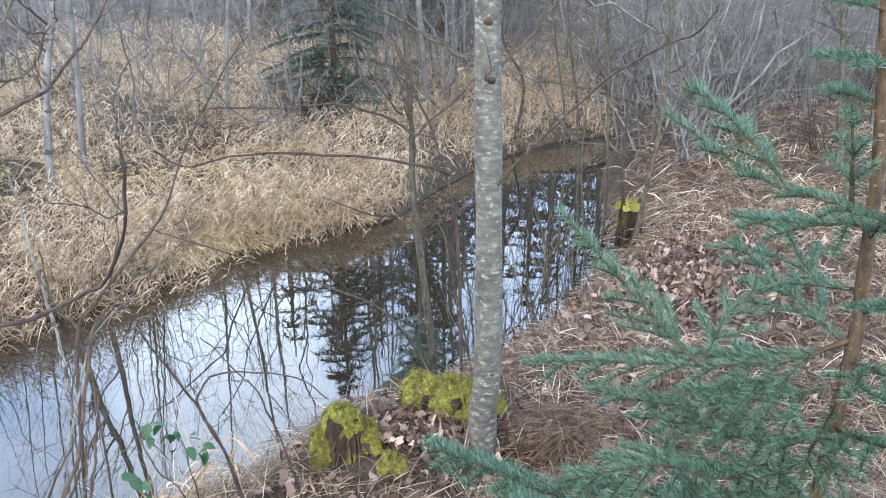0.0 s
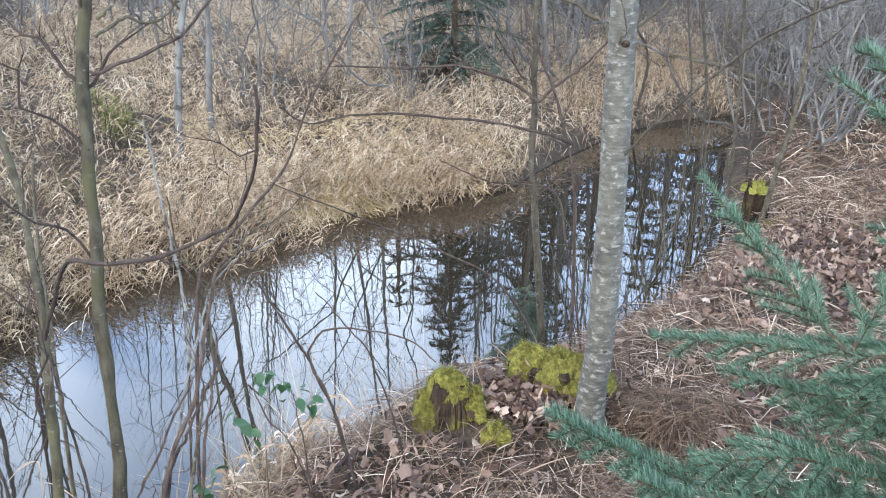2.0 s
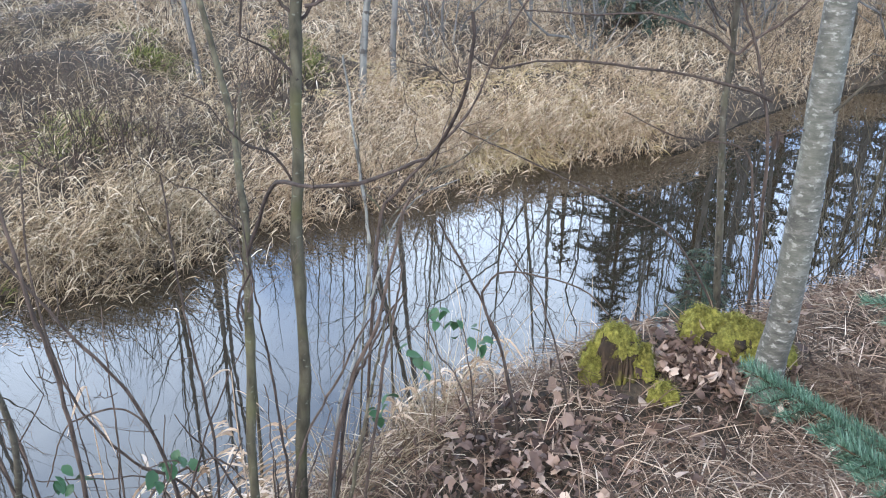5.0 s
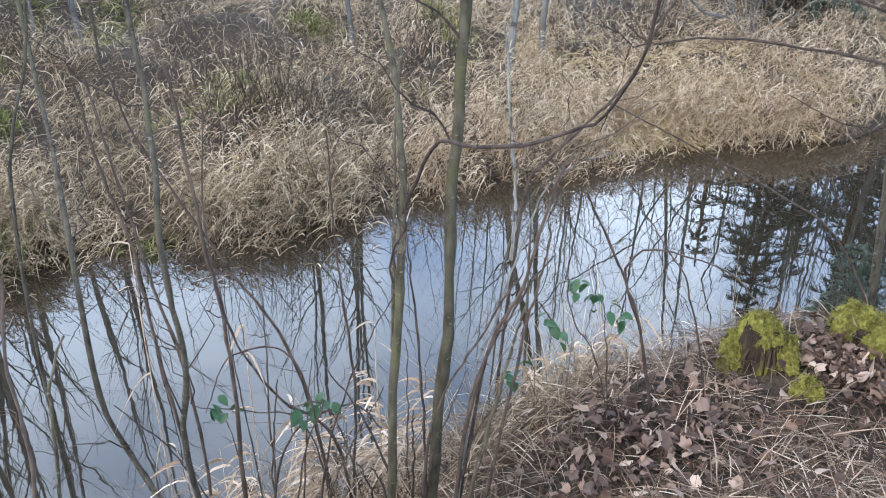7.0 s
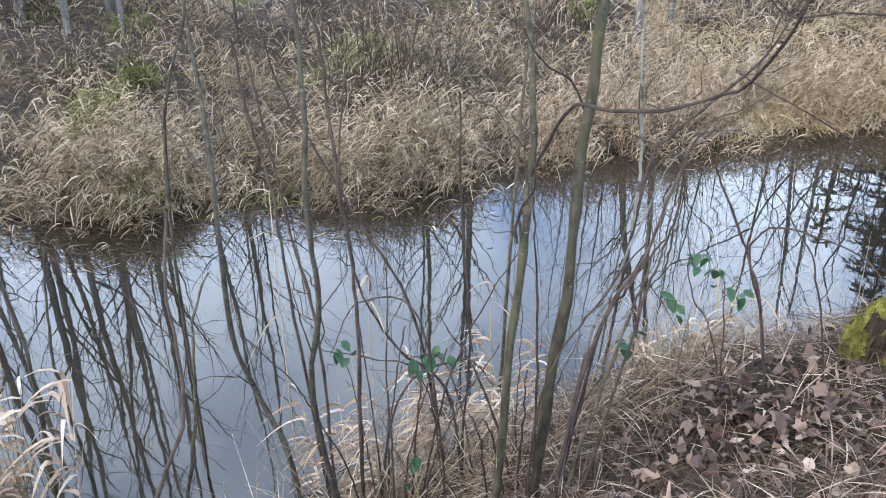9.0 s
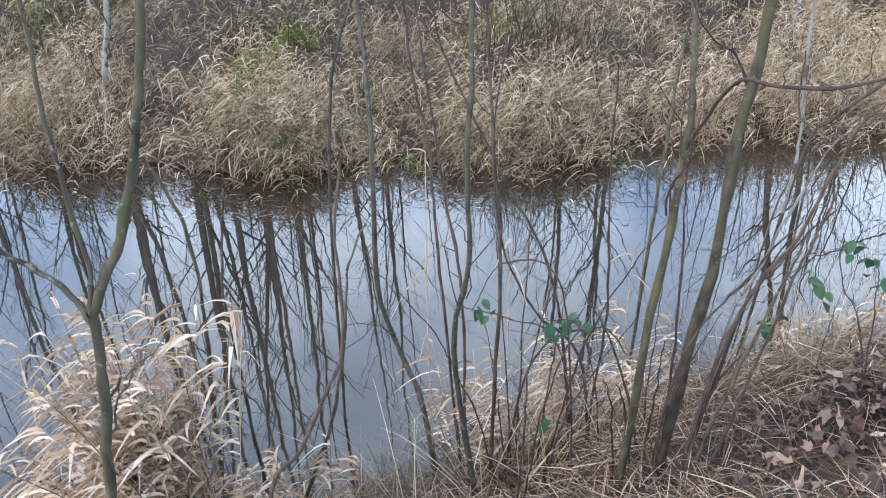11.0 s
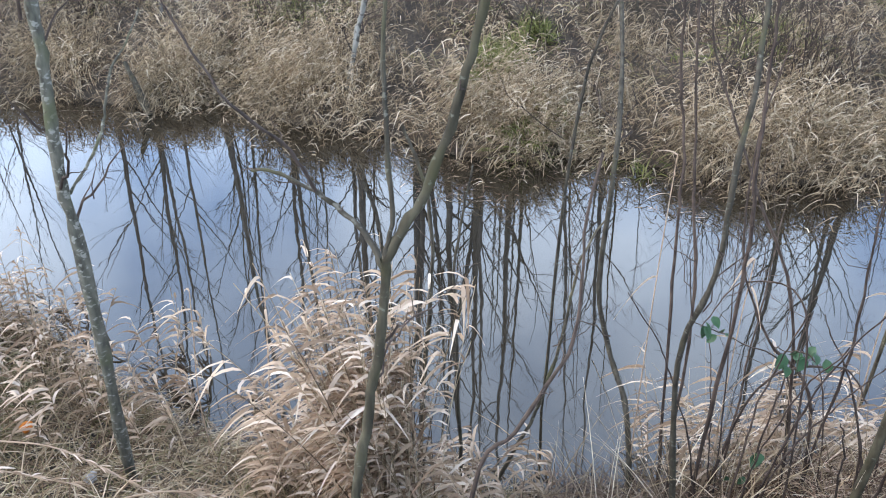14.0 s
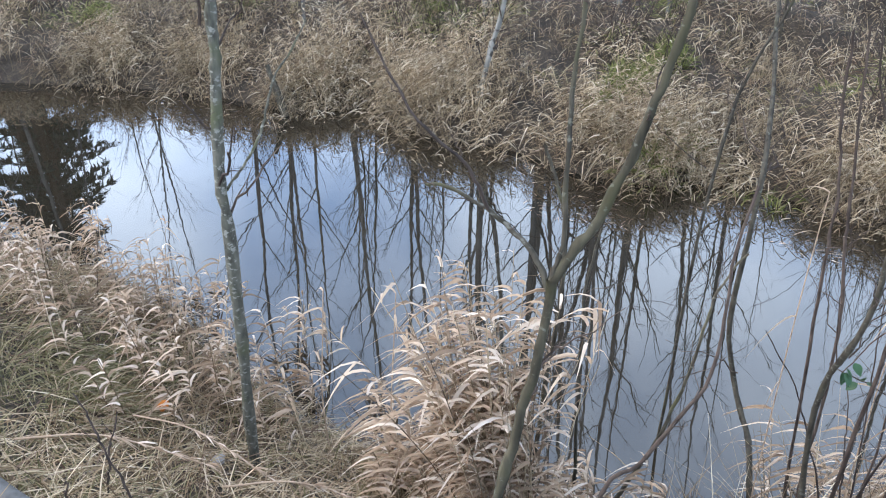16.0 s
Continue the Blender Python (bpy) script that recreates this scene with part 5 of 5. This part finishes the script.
lrng = np.random.default_rng(19)
piles = np.concatenate([lrng.normal((1.8, 5.5), (0.5, 0.6), (2100, 2)), lrng.normal((0.03, 3.5), (0.14, 0.1), (330, 2)), lrng.normal((-0.2, 3.45), (0.12, 0.12), (160, 2)), lrng.normal((-0.72, 2.75), (0.25, 0.25), (420, 2)), lrng.normal((1.2, 3.6), (0.25, 0.25), (220, 2)),
                        lrng.normal((-0.9, 2.2), (0.5, 0.5), (300, 2)), lrng.uniform((-0.8, 1.5), (3.2, 7.5), (1500, 2))])
piles = piles[on_near(0.15, 9)(piles)]
stuff("leaf_litter", leaf_field(piles, lrng), LITTER, "curled brown fallen leaves on the near bank", "leaves")


# ---- reed grass with broad drooping leaves ----
def reed_clump(centre, n, tall, reach, seed, label, side=(-0.7, -0.5), leaves=15):
    rng = np.random.default_rng(seed)
    t = thing("reed_clump", put(*centre), label, "reed")
    off = np.array(t.location)
    stalks, blades = Soup(), Soup()
    for i in range(n):
        p = np.array(centre) + rng.normal(size=2) * reach
        b = lay([p])[0]
        h = tall * rng.uniform(0.5, 1.1)
        lean = rng.normal(size=2) * 0.09 + np.array(side) * 0.09
        u = np.linspace(0, 1, 7)[:, None]
        l = b + np.array([lean[0], lean[1], 1.0]) * u * h + np.array([lean[0], lean[1], -0.1]) * u ** 2 * h * 0.6 - [0, 0, 0.03]
        stalks.add(*tube(l - off, np.linspace(0.0028, 0.0012, 7), 4))
        k = rng.uniform(0.22, 1.0, leaves)
        base = np.column_stack([np.interp(k, u[:, 0], l[:, j]) for j in range(3)])
        d = np.column_stack([np.array(side) + rng.normal(size=(leaves, 2)) * 0.55, rng.uniform(0.35, 1.0, leaves)])
        blades.add(*ribbons(base - off, d, rng.uniform(0.06, 0.15, leaves), rng.uniform(0.009, 0.017, leaves), rng.uniform(0.9, 1.8, leaves), 4, rng))
    tagged(part("stalk_mass", stalks.mesh("stalk_mass", STRAW), t), kind="stuff")
    tagged(part("leaf_mass", blades.mesh("leaf_mass", REED), t, "broad pale drooping blades"), kind="stuff")


reed_clump((-2.55, 0.48), 165, 1.25, 0.068, 101, "tall pale clump of dead reed grass by the water")
reed_clump((-2.89, 0.26), 34, 0.6, 0.15, 102, "pale clump of dead reed grass by the water")
reed_clump((-2.42, 0.91), 22, 0.5, 0.2, 103, "short clump of dead reed grass in the water edge")
reed_clump((-2.12, 2.11), 26, 0.7, 0.2, 104, "thin clump of dead reed grass among the shoots")
reed_clump((-1.93, 2.6), 16, 0.6, 0.2, 105, "thin clump of dead reed grass among the shoots")
reed_clump((-4.03, -0.54), 60, 0.62, 0.4, 106, "ragged dead reed grass at the water edge")
reed_clump((-5.1, -1.03), 70, 0.62, 0.45, 107, "ragged dead reed grass at the water edge")
reed_clump((-6.08, -2.05), 60, 0.6, 0.5, 108, "ragged dead reed grass at the water edge")
reed_clump((-1.33, 3.4), 24, 0.42, 0.2, 109, "short dead grass stalks under the bramble", (0.1, 0.2))

# lone tall reeds whose tops have folded over
def bent_reed(x, y, top, seed, label):
    rng = np.random.default_rng(seed)
    x, y, z = put(x, y)
    t = thing("bent_reed", (x, y, z), label, "reed")
    h = top - z
    line = curve_through([(0, 0, -0.05), (0.01, -0.02, h * 0.4), (-0.02, 0.01, h * 0.75), (-0.03, 0.03, h)], 18)
    part("stalk", Soup().add(*tube(line, np.linspace(0.0036, 0.002, len(line)), 6)).mesh("stalk", REED), t)
    for k in (1.0, 0.9, 0.7, 0.5):
        base = line[min(int(k * (len(line) - 1)), len(line) - 1)]
        d = np.array([[-0.3 + rng.normal() * 0.6, -0.35 + rng.normal() * 0.6, 0.45]])
        part("leaf", Soup().add(*ribbons(base[None], d, np.array([rng.uniform(0.07, 0.15)]), np.array([rng.uniform(0.008, 0.013)]), np.array([rng.uniform(0.6, 1.6)]), 6, rng)).mesh("leaf", REED), t, "pale folded leaf")


for i, (x, y, top) in enumerate([(-2.42, 1.66, 1.78), (-2.20, 1.95, 1.35), (-1.85, 2.35, 1.25), (-3.05, 0.15, 1.25), (-3.40, -0.10, 1.10)]):
    bent_reed(x, y, top, 600 + i, "tall dead reed with pale folded leaves at the water edge")

# sedge cushion and green shoots on the near bank
sedge = Soup().add(*tussocks(np.array([(-4.15, -1.32), (-4.34, -1.17), (-4.01, -1.51), (-3.81, -1.17), (-3.43, -1.27)]), 330, 0.34, 0.004, 0.24, 1.0, lean=(0.5, 0.3)))
stuff("sedge", sedge, GREENBLADE, "soft olive green sedge cushion among dead grass", "grass")
shoots_green = Soup().add(*tussocks(scatter(700, -6, -2, -3, 1, on_near(0.1, 2.6)), 14, 0.22, 0.005, 0.09, 0.5))
stuff("green_shoots", shoots_green, GREENBLADE, "fresh green grass shoots among the dead blades", "grass")

# golden and mossy patches of the far bank
grng = np.random.default_rng(23)
gold = np.concatenate([grng.normal((-2.4, 8.9), (0.6, 0.4), (70, 2)), grng.normal((-2.3, 9.8), (1.2, 0.7), (45, 2))])
gold = gold[on_far(0.1, 4)(gold)]
stuff("golden_grass", Soup().add(*tussocks(gold, 70, 0.36, 0.011, 0.16, 1.0, wild=0.9)), GOLD, "golden yellow mossy grass on the far bank", "grass")
green = scatter(3000, -14, 0, -4, 14, lambda p: on_far(1.2, 6)(p) & ~sunny(p) & (waves(p, 1.7, 69) + 0.5 * waves(p, 4.2, 70) < 0.02) & (waves(p, 1.5, 31) > 0.0))
stuff("bank_moss", Soup().add(*tussocks(green, 34, 0.26, 0.009, 0.17, 0.6, wild=0.9, dome=0.1)), GREENMOSS, "green moss patches between the dead grass", "moss")

# large tussocks along the far shore
big = np.array([(-6.31, 3.45), (-6.06, 3.79), (-6.6, 3.31), (-8.95, 0.74), (-9.09, 1.09), (-8.4, 1.76), (-7.72, 2.05), (-5.22, 4.69), (-4.67, 5.17), (-4.65, 5.75), (-4.1, 6.62), (-3.59, 7.36), (-3.09, 8.05), (-2.89, 8.75), (-2.2, 9.26), (-1.49, 9.66), (-9.98, -0.19), (-10.67, -1.35)])
for x, y in big:
    mid = np.array([(x, y)]) + grng.normal(size=(3, 2)) * [[0, 0], [0.32, 0.32], [0.32, 0.32]]
    tuft = thing("grass_tussock", put(x, y), "large drooping tussock of dry grass at the far water edge", "grass", "tussocks along the far shore")
    v, f = tussocks(mid, 150, 0.24, 0.006, 0.36, 1.4, wild=1.0, dome=0.25 * grng.uniform(0.7, 1.25), segs=4)
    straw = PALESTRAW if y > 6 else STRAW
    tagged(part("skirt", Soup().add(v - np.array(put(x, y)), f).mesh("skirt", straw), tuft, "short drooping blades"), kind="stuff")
    clump = Soup()
    reed_field(np.array([(x, y)]) + grng.normal(size=(230, 2)) * grng.uniform(0.22, 0.34), 0.62 * grng.uniform(0.8, 1.15), 8, clump, origin=put(x, y), mid=(x, y))
    tagged(part("crown", clump.mesh("crown", straw), tuft, "tall leafy reed stalks"), kind="stuff")

# broken stub in the water by the far shore
stub = thing("broken_stub", (-8.87, 0.45, -0.1), "short grey broken stub standing in the water edge", "stump")
part("wood", Soup().add(*tube(curve_through([(0.1, 0.05, 0), (0.05, 0.0, 0.2), (-0.03, -0.05, 0.42), (-0.12, -0.1, 0.6)], 9), np.linspace(0.06, 0.02, 9), 9, 0.12)).mesh("wood", SAPBARK), stub)


# ---- brush thickets ----
def bush(at, n, h, seed, label, bark=TWIG):
    rng = np.random.default_rng(seed)
    t = thing("brush", at, label, "shrub", "leafless brush")
    for i in range(3):
        soup = Soup()
        for j in range(n // 4):
            d = np.array([rng.normal() * 0.35, rng.normal() * 0.35, 1.0])
            l, r = limb(rng.normal(size=3) * [0.12, 0.12, 0], d, h * rng.uniform(0.5, 1.1), 0.006, rng, 7, 0.06, 0.0)
            soup.add(*tube(l, r, 3))
            for k in range(2):
                q = int(rng.integers(2, 7))
                tl, tr = limb(l[q], d + rng.normal(size=3) * 0.6, h * rng.uniform(0.12, 0.35), 0.0025, rng, 4, 0.08)
                soup.add(*tube(tl, tr, 3))
        tagged(part("twig_mass", soup.mesh("twig_mass", bark), t), kind="stuff")
    return t


brushes = [bush((0, 0, 0), 24, h, 200 + i, "thicket of thin bare brown brush stems", m) for i, (h, m) in enumerate([(1.3, TWIG), (1.8, TWIG), (2.4, FARBARK), (0.9, TWIG), (3.4, FARBARK), (4.4, FARBARK)])]
brng = np.random.default_rng(41)
bp = np.concatenate([scatter(600, -15, 2, -4, 18, lambda p: on_far(0.8, 6)(p) & (waves(p, 1.7, 69) < 0.12) & ~(sunny(p) & (brng.uniform(size=len(p)) < 0.75)), brng)[:120], scatter(300, -20, 6, -4, 24, on_far(7, 14), brng)[:40], brng.uniform((2.8, 7.5), (10, 12.5), (24, 2)), brng.uniform((1, 15), (15, 26), (42, 2)), brng.uniform((0.3, 15.4), (4.5, 19.5), (12, 2)), brng.uniform((-6, 15), (2, 24), (26, 2))])
bp = bp[~inside(bp, RING)]
for i, p in enumerate(bp):
    m = pose(*put(*p), brng.uniform(-6, 6), brng.uniform(-6, 6), brng.uniform(0, 360))
    if i < 6:
        brushes[i].matrix_basis = m
    else:
        copy_thing(brushes[int(brng.choice([3, 3, 0])) if i < 120 else int(brng.integers(4)) if i < 160 else int(brng.choice([1, 2, 4, 5]))], m)

# ---- small things ----
srng = np.random.default_rng(53)
# dead leaves caught on a twig of the alder
caught = thing("caught_leaves", (0.05, 3.38, 2.14), "small bunch of curled dead leaves caught on a twig", "leaves")
for i in range(6):
    v, f = leaf_shape(0.055, srng, 0.6, srng.uniform(0.3, 1.2))
    m = np.array(pose(0, 0, 0, srng.uniform(-90, 90), srng.uniform(10, 90), srng.uniform(0, 360)).to_3x3())
    part("leaf", Soup().add(v @ m.T + srng.normal(size=3) * 0.012, f).mesh("leaf", TWIG), caught, "curled brown dead leaf")
part("twig", Soup().add(*tube(curve_through([(-0.09, 0, 0.02), (0, 0, 0.0), (0.08, 0.02, 0.03), (0.13, 0.05, 0.0)], 9), np.linspace(0.002, 0.003, 9), 5)).mesh("twig", TWIG), caught)


def pebble(at, r, name, label, material, category):
    """A rounded uneven lump."""
    a, b = np.meshgrid(np.linspace(0, 2 * np.pi, 18, endpoint=False), np.linspace(0.02, np.pi - 0.02, 10), indexing="xy")
    k = 1 + 0.12 * np.sin(3 * a + b) + 0.08 * np.sin(5 * a - 2 * b)
    v = np.stack([r * 1.3 * k * np.cos(a) * np.sin(b), r * k * np.sin(a) * np.sin(b), r * 0.6 * np.cos(b)], -1).reshape(-1, 3)
    i, j = np.meshgrid(np.arange(9), np.arange(18), indexing="ij")
    q, s = i * 18 + j, i * 18 + (j + 1) % 18
    ob = new(name, Soup().add(v, np.stack([q, q + 18, s + 18, s], -1).reshape(-1, 4)).mesh(name, material))
    ob.location = at
    return tagged(ob, label, category)


STONE = bark_material("pale_stone", (0.22, 0.20, 0.18), (0.42, 0.40, 0.37), None, 25.0)
ORANGE = blades_material("orange_fungus", [(0.0, (0.5, 0.14, 0.02)), (1.0, (0.62, 0.22, 0.04))])
x, y, z = put(-3.08, -0.63)
pebble((x, y, z + 0.075), 0.028, "stone", "pale rounded stone in dead grass at the bank", STONE, "stone")
x, y, z = put(-3.55, -0.85)
pebble((x, y, z + 0.10), 0.028, "orange_leaf", "crumpled bright orange leaf lying in dead grass", ORANGE, "leaf")
# a dead branch and dark dry twigs at the edge of the grassy bank
x, y, z = put(-2.4, -1.18)
limb_log = thing("dead_branch", (x, y, z), "thick grey dead branch lying in the grass", "branch")
line = curve_through([(-0.55, -0.42, 0.16), (-0.14, -0.12, 0.13), (0.06, 0.08, 0.09), (0.22, 0.22, 0.0)], 16)
part("wood", Soup().add(*tube(line, np.linspace(0.034, 0.026, len(line)), 12, 0.05)).mesh("wood", FARBARK), limb_log)
for x, y, dx, dy, h in ((-2.40, -0.86, -0.22, -0.16, 0.52), (-2.52, -1.12, 0.10, 0.05, 0.26), (-2.62, -1.02, -0.12, 0.10, 0.34)):
    x, y, z = put(x, y)
    twig_thing = thing("dry_twig", (x, y, z), "dark dry twig standing in the grass", "twig")
    stem(twig_thing, [(x, y, z), (x + dx * 0.4, y + dy * 0.4, z + h * 0.5), (x + dx, y + dy, z + h)], 0.0055, 0.0025, TWIG, 2, "stem", True)
# long pale stalks with plumes fallen across the grass
for x, y, dx, dy in ((-2.95, -1.32, 0.36, 0.66), (-3.3, -0.95, 0.55, 0.50), (-2.7, -0.62, 0.30, 0.55)):
    x, y, z = put(x, y)
    fallen = thing("fallen_reed", (x, y, z), "long pale reed stalk with a feathery plume fallen across grass", "reed")
    line = curve_through([(0, 0, 0.16), (dx * 0.5, dy * 0.5, 0.24), (dx, dy, 0.17)], 14)
    part("stalk", Soup().add(*tube(line, np.linspace(0.0042, 0.002, len(line)), 6)).mesh("stalk", REED), fallen)
    at = line[srng.integers(len(line) // 2, len(line), 60)]
    plume = part("plume", Soup().add(*ribbons(at, np.array([dx, dy, 0.05]) + srng.normal(size=(60, 3)) * 0.16, srng.uniform(0.03, 0.07, 60), np.full(60, 0.006), np.full(60, 0.3), 2)).mesh("plume", REED), fallen, "pale feathery plume")
# fallen log over the far channel
log = thing("fallen_log", put(3.0, 15.2), "grey fallen log lying across the far channel bank", "log")
part("wood", Soup().add(*tube(curve_through([(-1.3, 0.2, 0.62), (-0.4, 0, 0.5), (0.6, -0.2, 0.25), (1.6, -0.3, 0.12)], 16), np.linspace(0.03, 0.06, len(curve_through([(0, 0, 0), (1, 0, 0), (2, 0, 0), (3, 0, 0)], 16))), 10, 0.05)).mesh("wood", SAPBARK), log)
# bright moss mounds on the far bank
for i, (x, y, r) in enumerate([(-7.94, -1.01, 0.22), (-7.23, 3.75, 0.30), (-5.35, 3.85, 0.40), (-6.21, 3.50, 0.50), (-7.54, 4.25, 0.22), (-5.01, 8.79, 0.30), (-7.06, 3.46, 0.35), (-11.6, -1.5, 0.35), (-10.4, 2.6, 0.25), (-6.9, 8.3, 0.4), (-5.6, 9.2, 0.35)]):
    mp = srng.normal((x, y), r * 0.4, (16, 2))
    stuff("moss_mound", Soup().add(*tussocks(mp, 34, 0.18, 0.011, 0.12, 0.6, dome=0.2)), GREENMOSS, "bright green moss mound on the far bank", "moss")

# a spruce seedling and pale brush behind the stumps
conifer(put(-0.16, 4.75), 0.85, 0.012, 71, "small spruce seedling behind the mossy stumps", "spruce_seedling", 0.36, 0.06, 0.1, 260)
for i, (x, y, h) in enumerate([(0.42, 5.35, 1.2), (0.75, 5.9, 1.4), (1.1, 6.6, 1.5), (0.15, 5.0, 0.9)]):
    bush(put(x, y), 28, h, 300 + i, "pale bare twiggy brush leaning over the channel", SAPBARK)

# heap of red brown bracken at the foot of the alder
stuff("bracken_heap", Soup().add(*tussocks(np.array([(0.48, 3.45), (0.60, 3.38), (0.52, 3.58), (0.68, 3.5)]), 420, 0.16, 0.003, 0.2, 1.2, wild=2.2, outward=0.3, dome=0.17)), BRACKEN, "heap of fine red brown dead bracken on the bank", "bracken")


def shrub(at, h, seed, n=6):
    """A grey leafless shrub with wide, much divided branches."""
    rng = np.random.default_rng(seed)
    t = thing("leafless_shrub", at, "grey leafless shrub with wide tangled branches", "shrub", "leafless shrubs by the channel")
    for i in range(n):
        soup = Soup()
        d = np.array([rng.normal() * 0.45, rng.normal() * 0.45, 1.0])
        l, r = limb((rng.normal() * 0.1, rng.normal() * 0.1, -0.05), d, h * rng.uniform(0.7, 1.15), 0.013 * h / 2.5, rng, 12, 0.09, 0.0)
        soup.add(*tube(l, r, 5))
        for k in range(9):
            q = int(rng.integers(3, 12))
            td = unit(rng.normal(size=3) * [1, 1, 0.45] + [0, 0, 0.35])
            tl, tr = limb(l[q], td, h * rng.uniform(0.18, 0.48), r[q] * 0.5, rng, 8, 0.12, 0.15)
            soup.add(*tube(tl, tr, 3))
            for m in range(4):
                q2 = int(rng.integers(2, 8))
                sl, sr = limb(tl[q2], td + rng.normal(size=3) * 0.8, h * rng.uniform(0.06, 0.2), max(tr[q2] * 0.6, 0.0014), rng, 4, 0.12, 0.1)
                soup.add(*tube(sl, sr, 3))
        tagged(part("stem", soup.mesh("stem", FARBARK), t), kind="stuff")
    return t


shrubs = [shrub((0, 0, 0), h, 400 + i) for i, h in enumerate((2.2, 2.9, 3.6))]
hrng = np.random.default_rng(61)
hp = np.concatenate([hrng.uniform((2.3, 7.2), (4.5, 12), (9, 2)), hrng.uniform((-2.2, 11.2), (0.2, 14), (6, 2)), hrng.uniform((2.5, 15.2), (9, 18), (8, 2)), hrng.uniform((-9, 9.5), (-4, 14), (6, 2)), hrng.uniform((2.8, 8), (8, 20), (14, 2))])
hp = hp[~inside(hp, RING)]
for i, p in enumerate(hp):
    m = pose(*put(*p), 0, 0, hrng.uniform(0, 360))
    if i < 3:
        shrubs[i].matrix_basis = m
    else:
        copy_thing(shrubs[int(hrng.integers(3))], m)
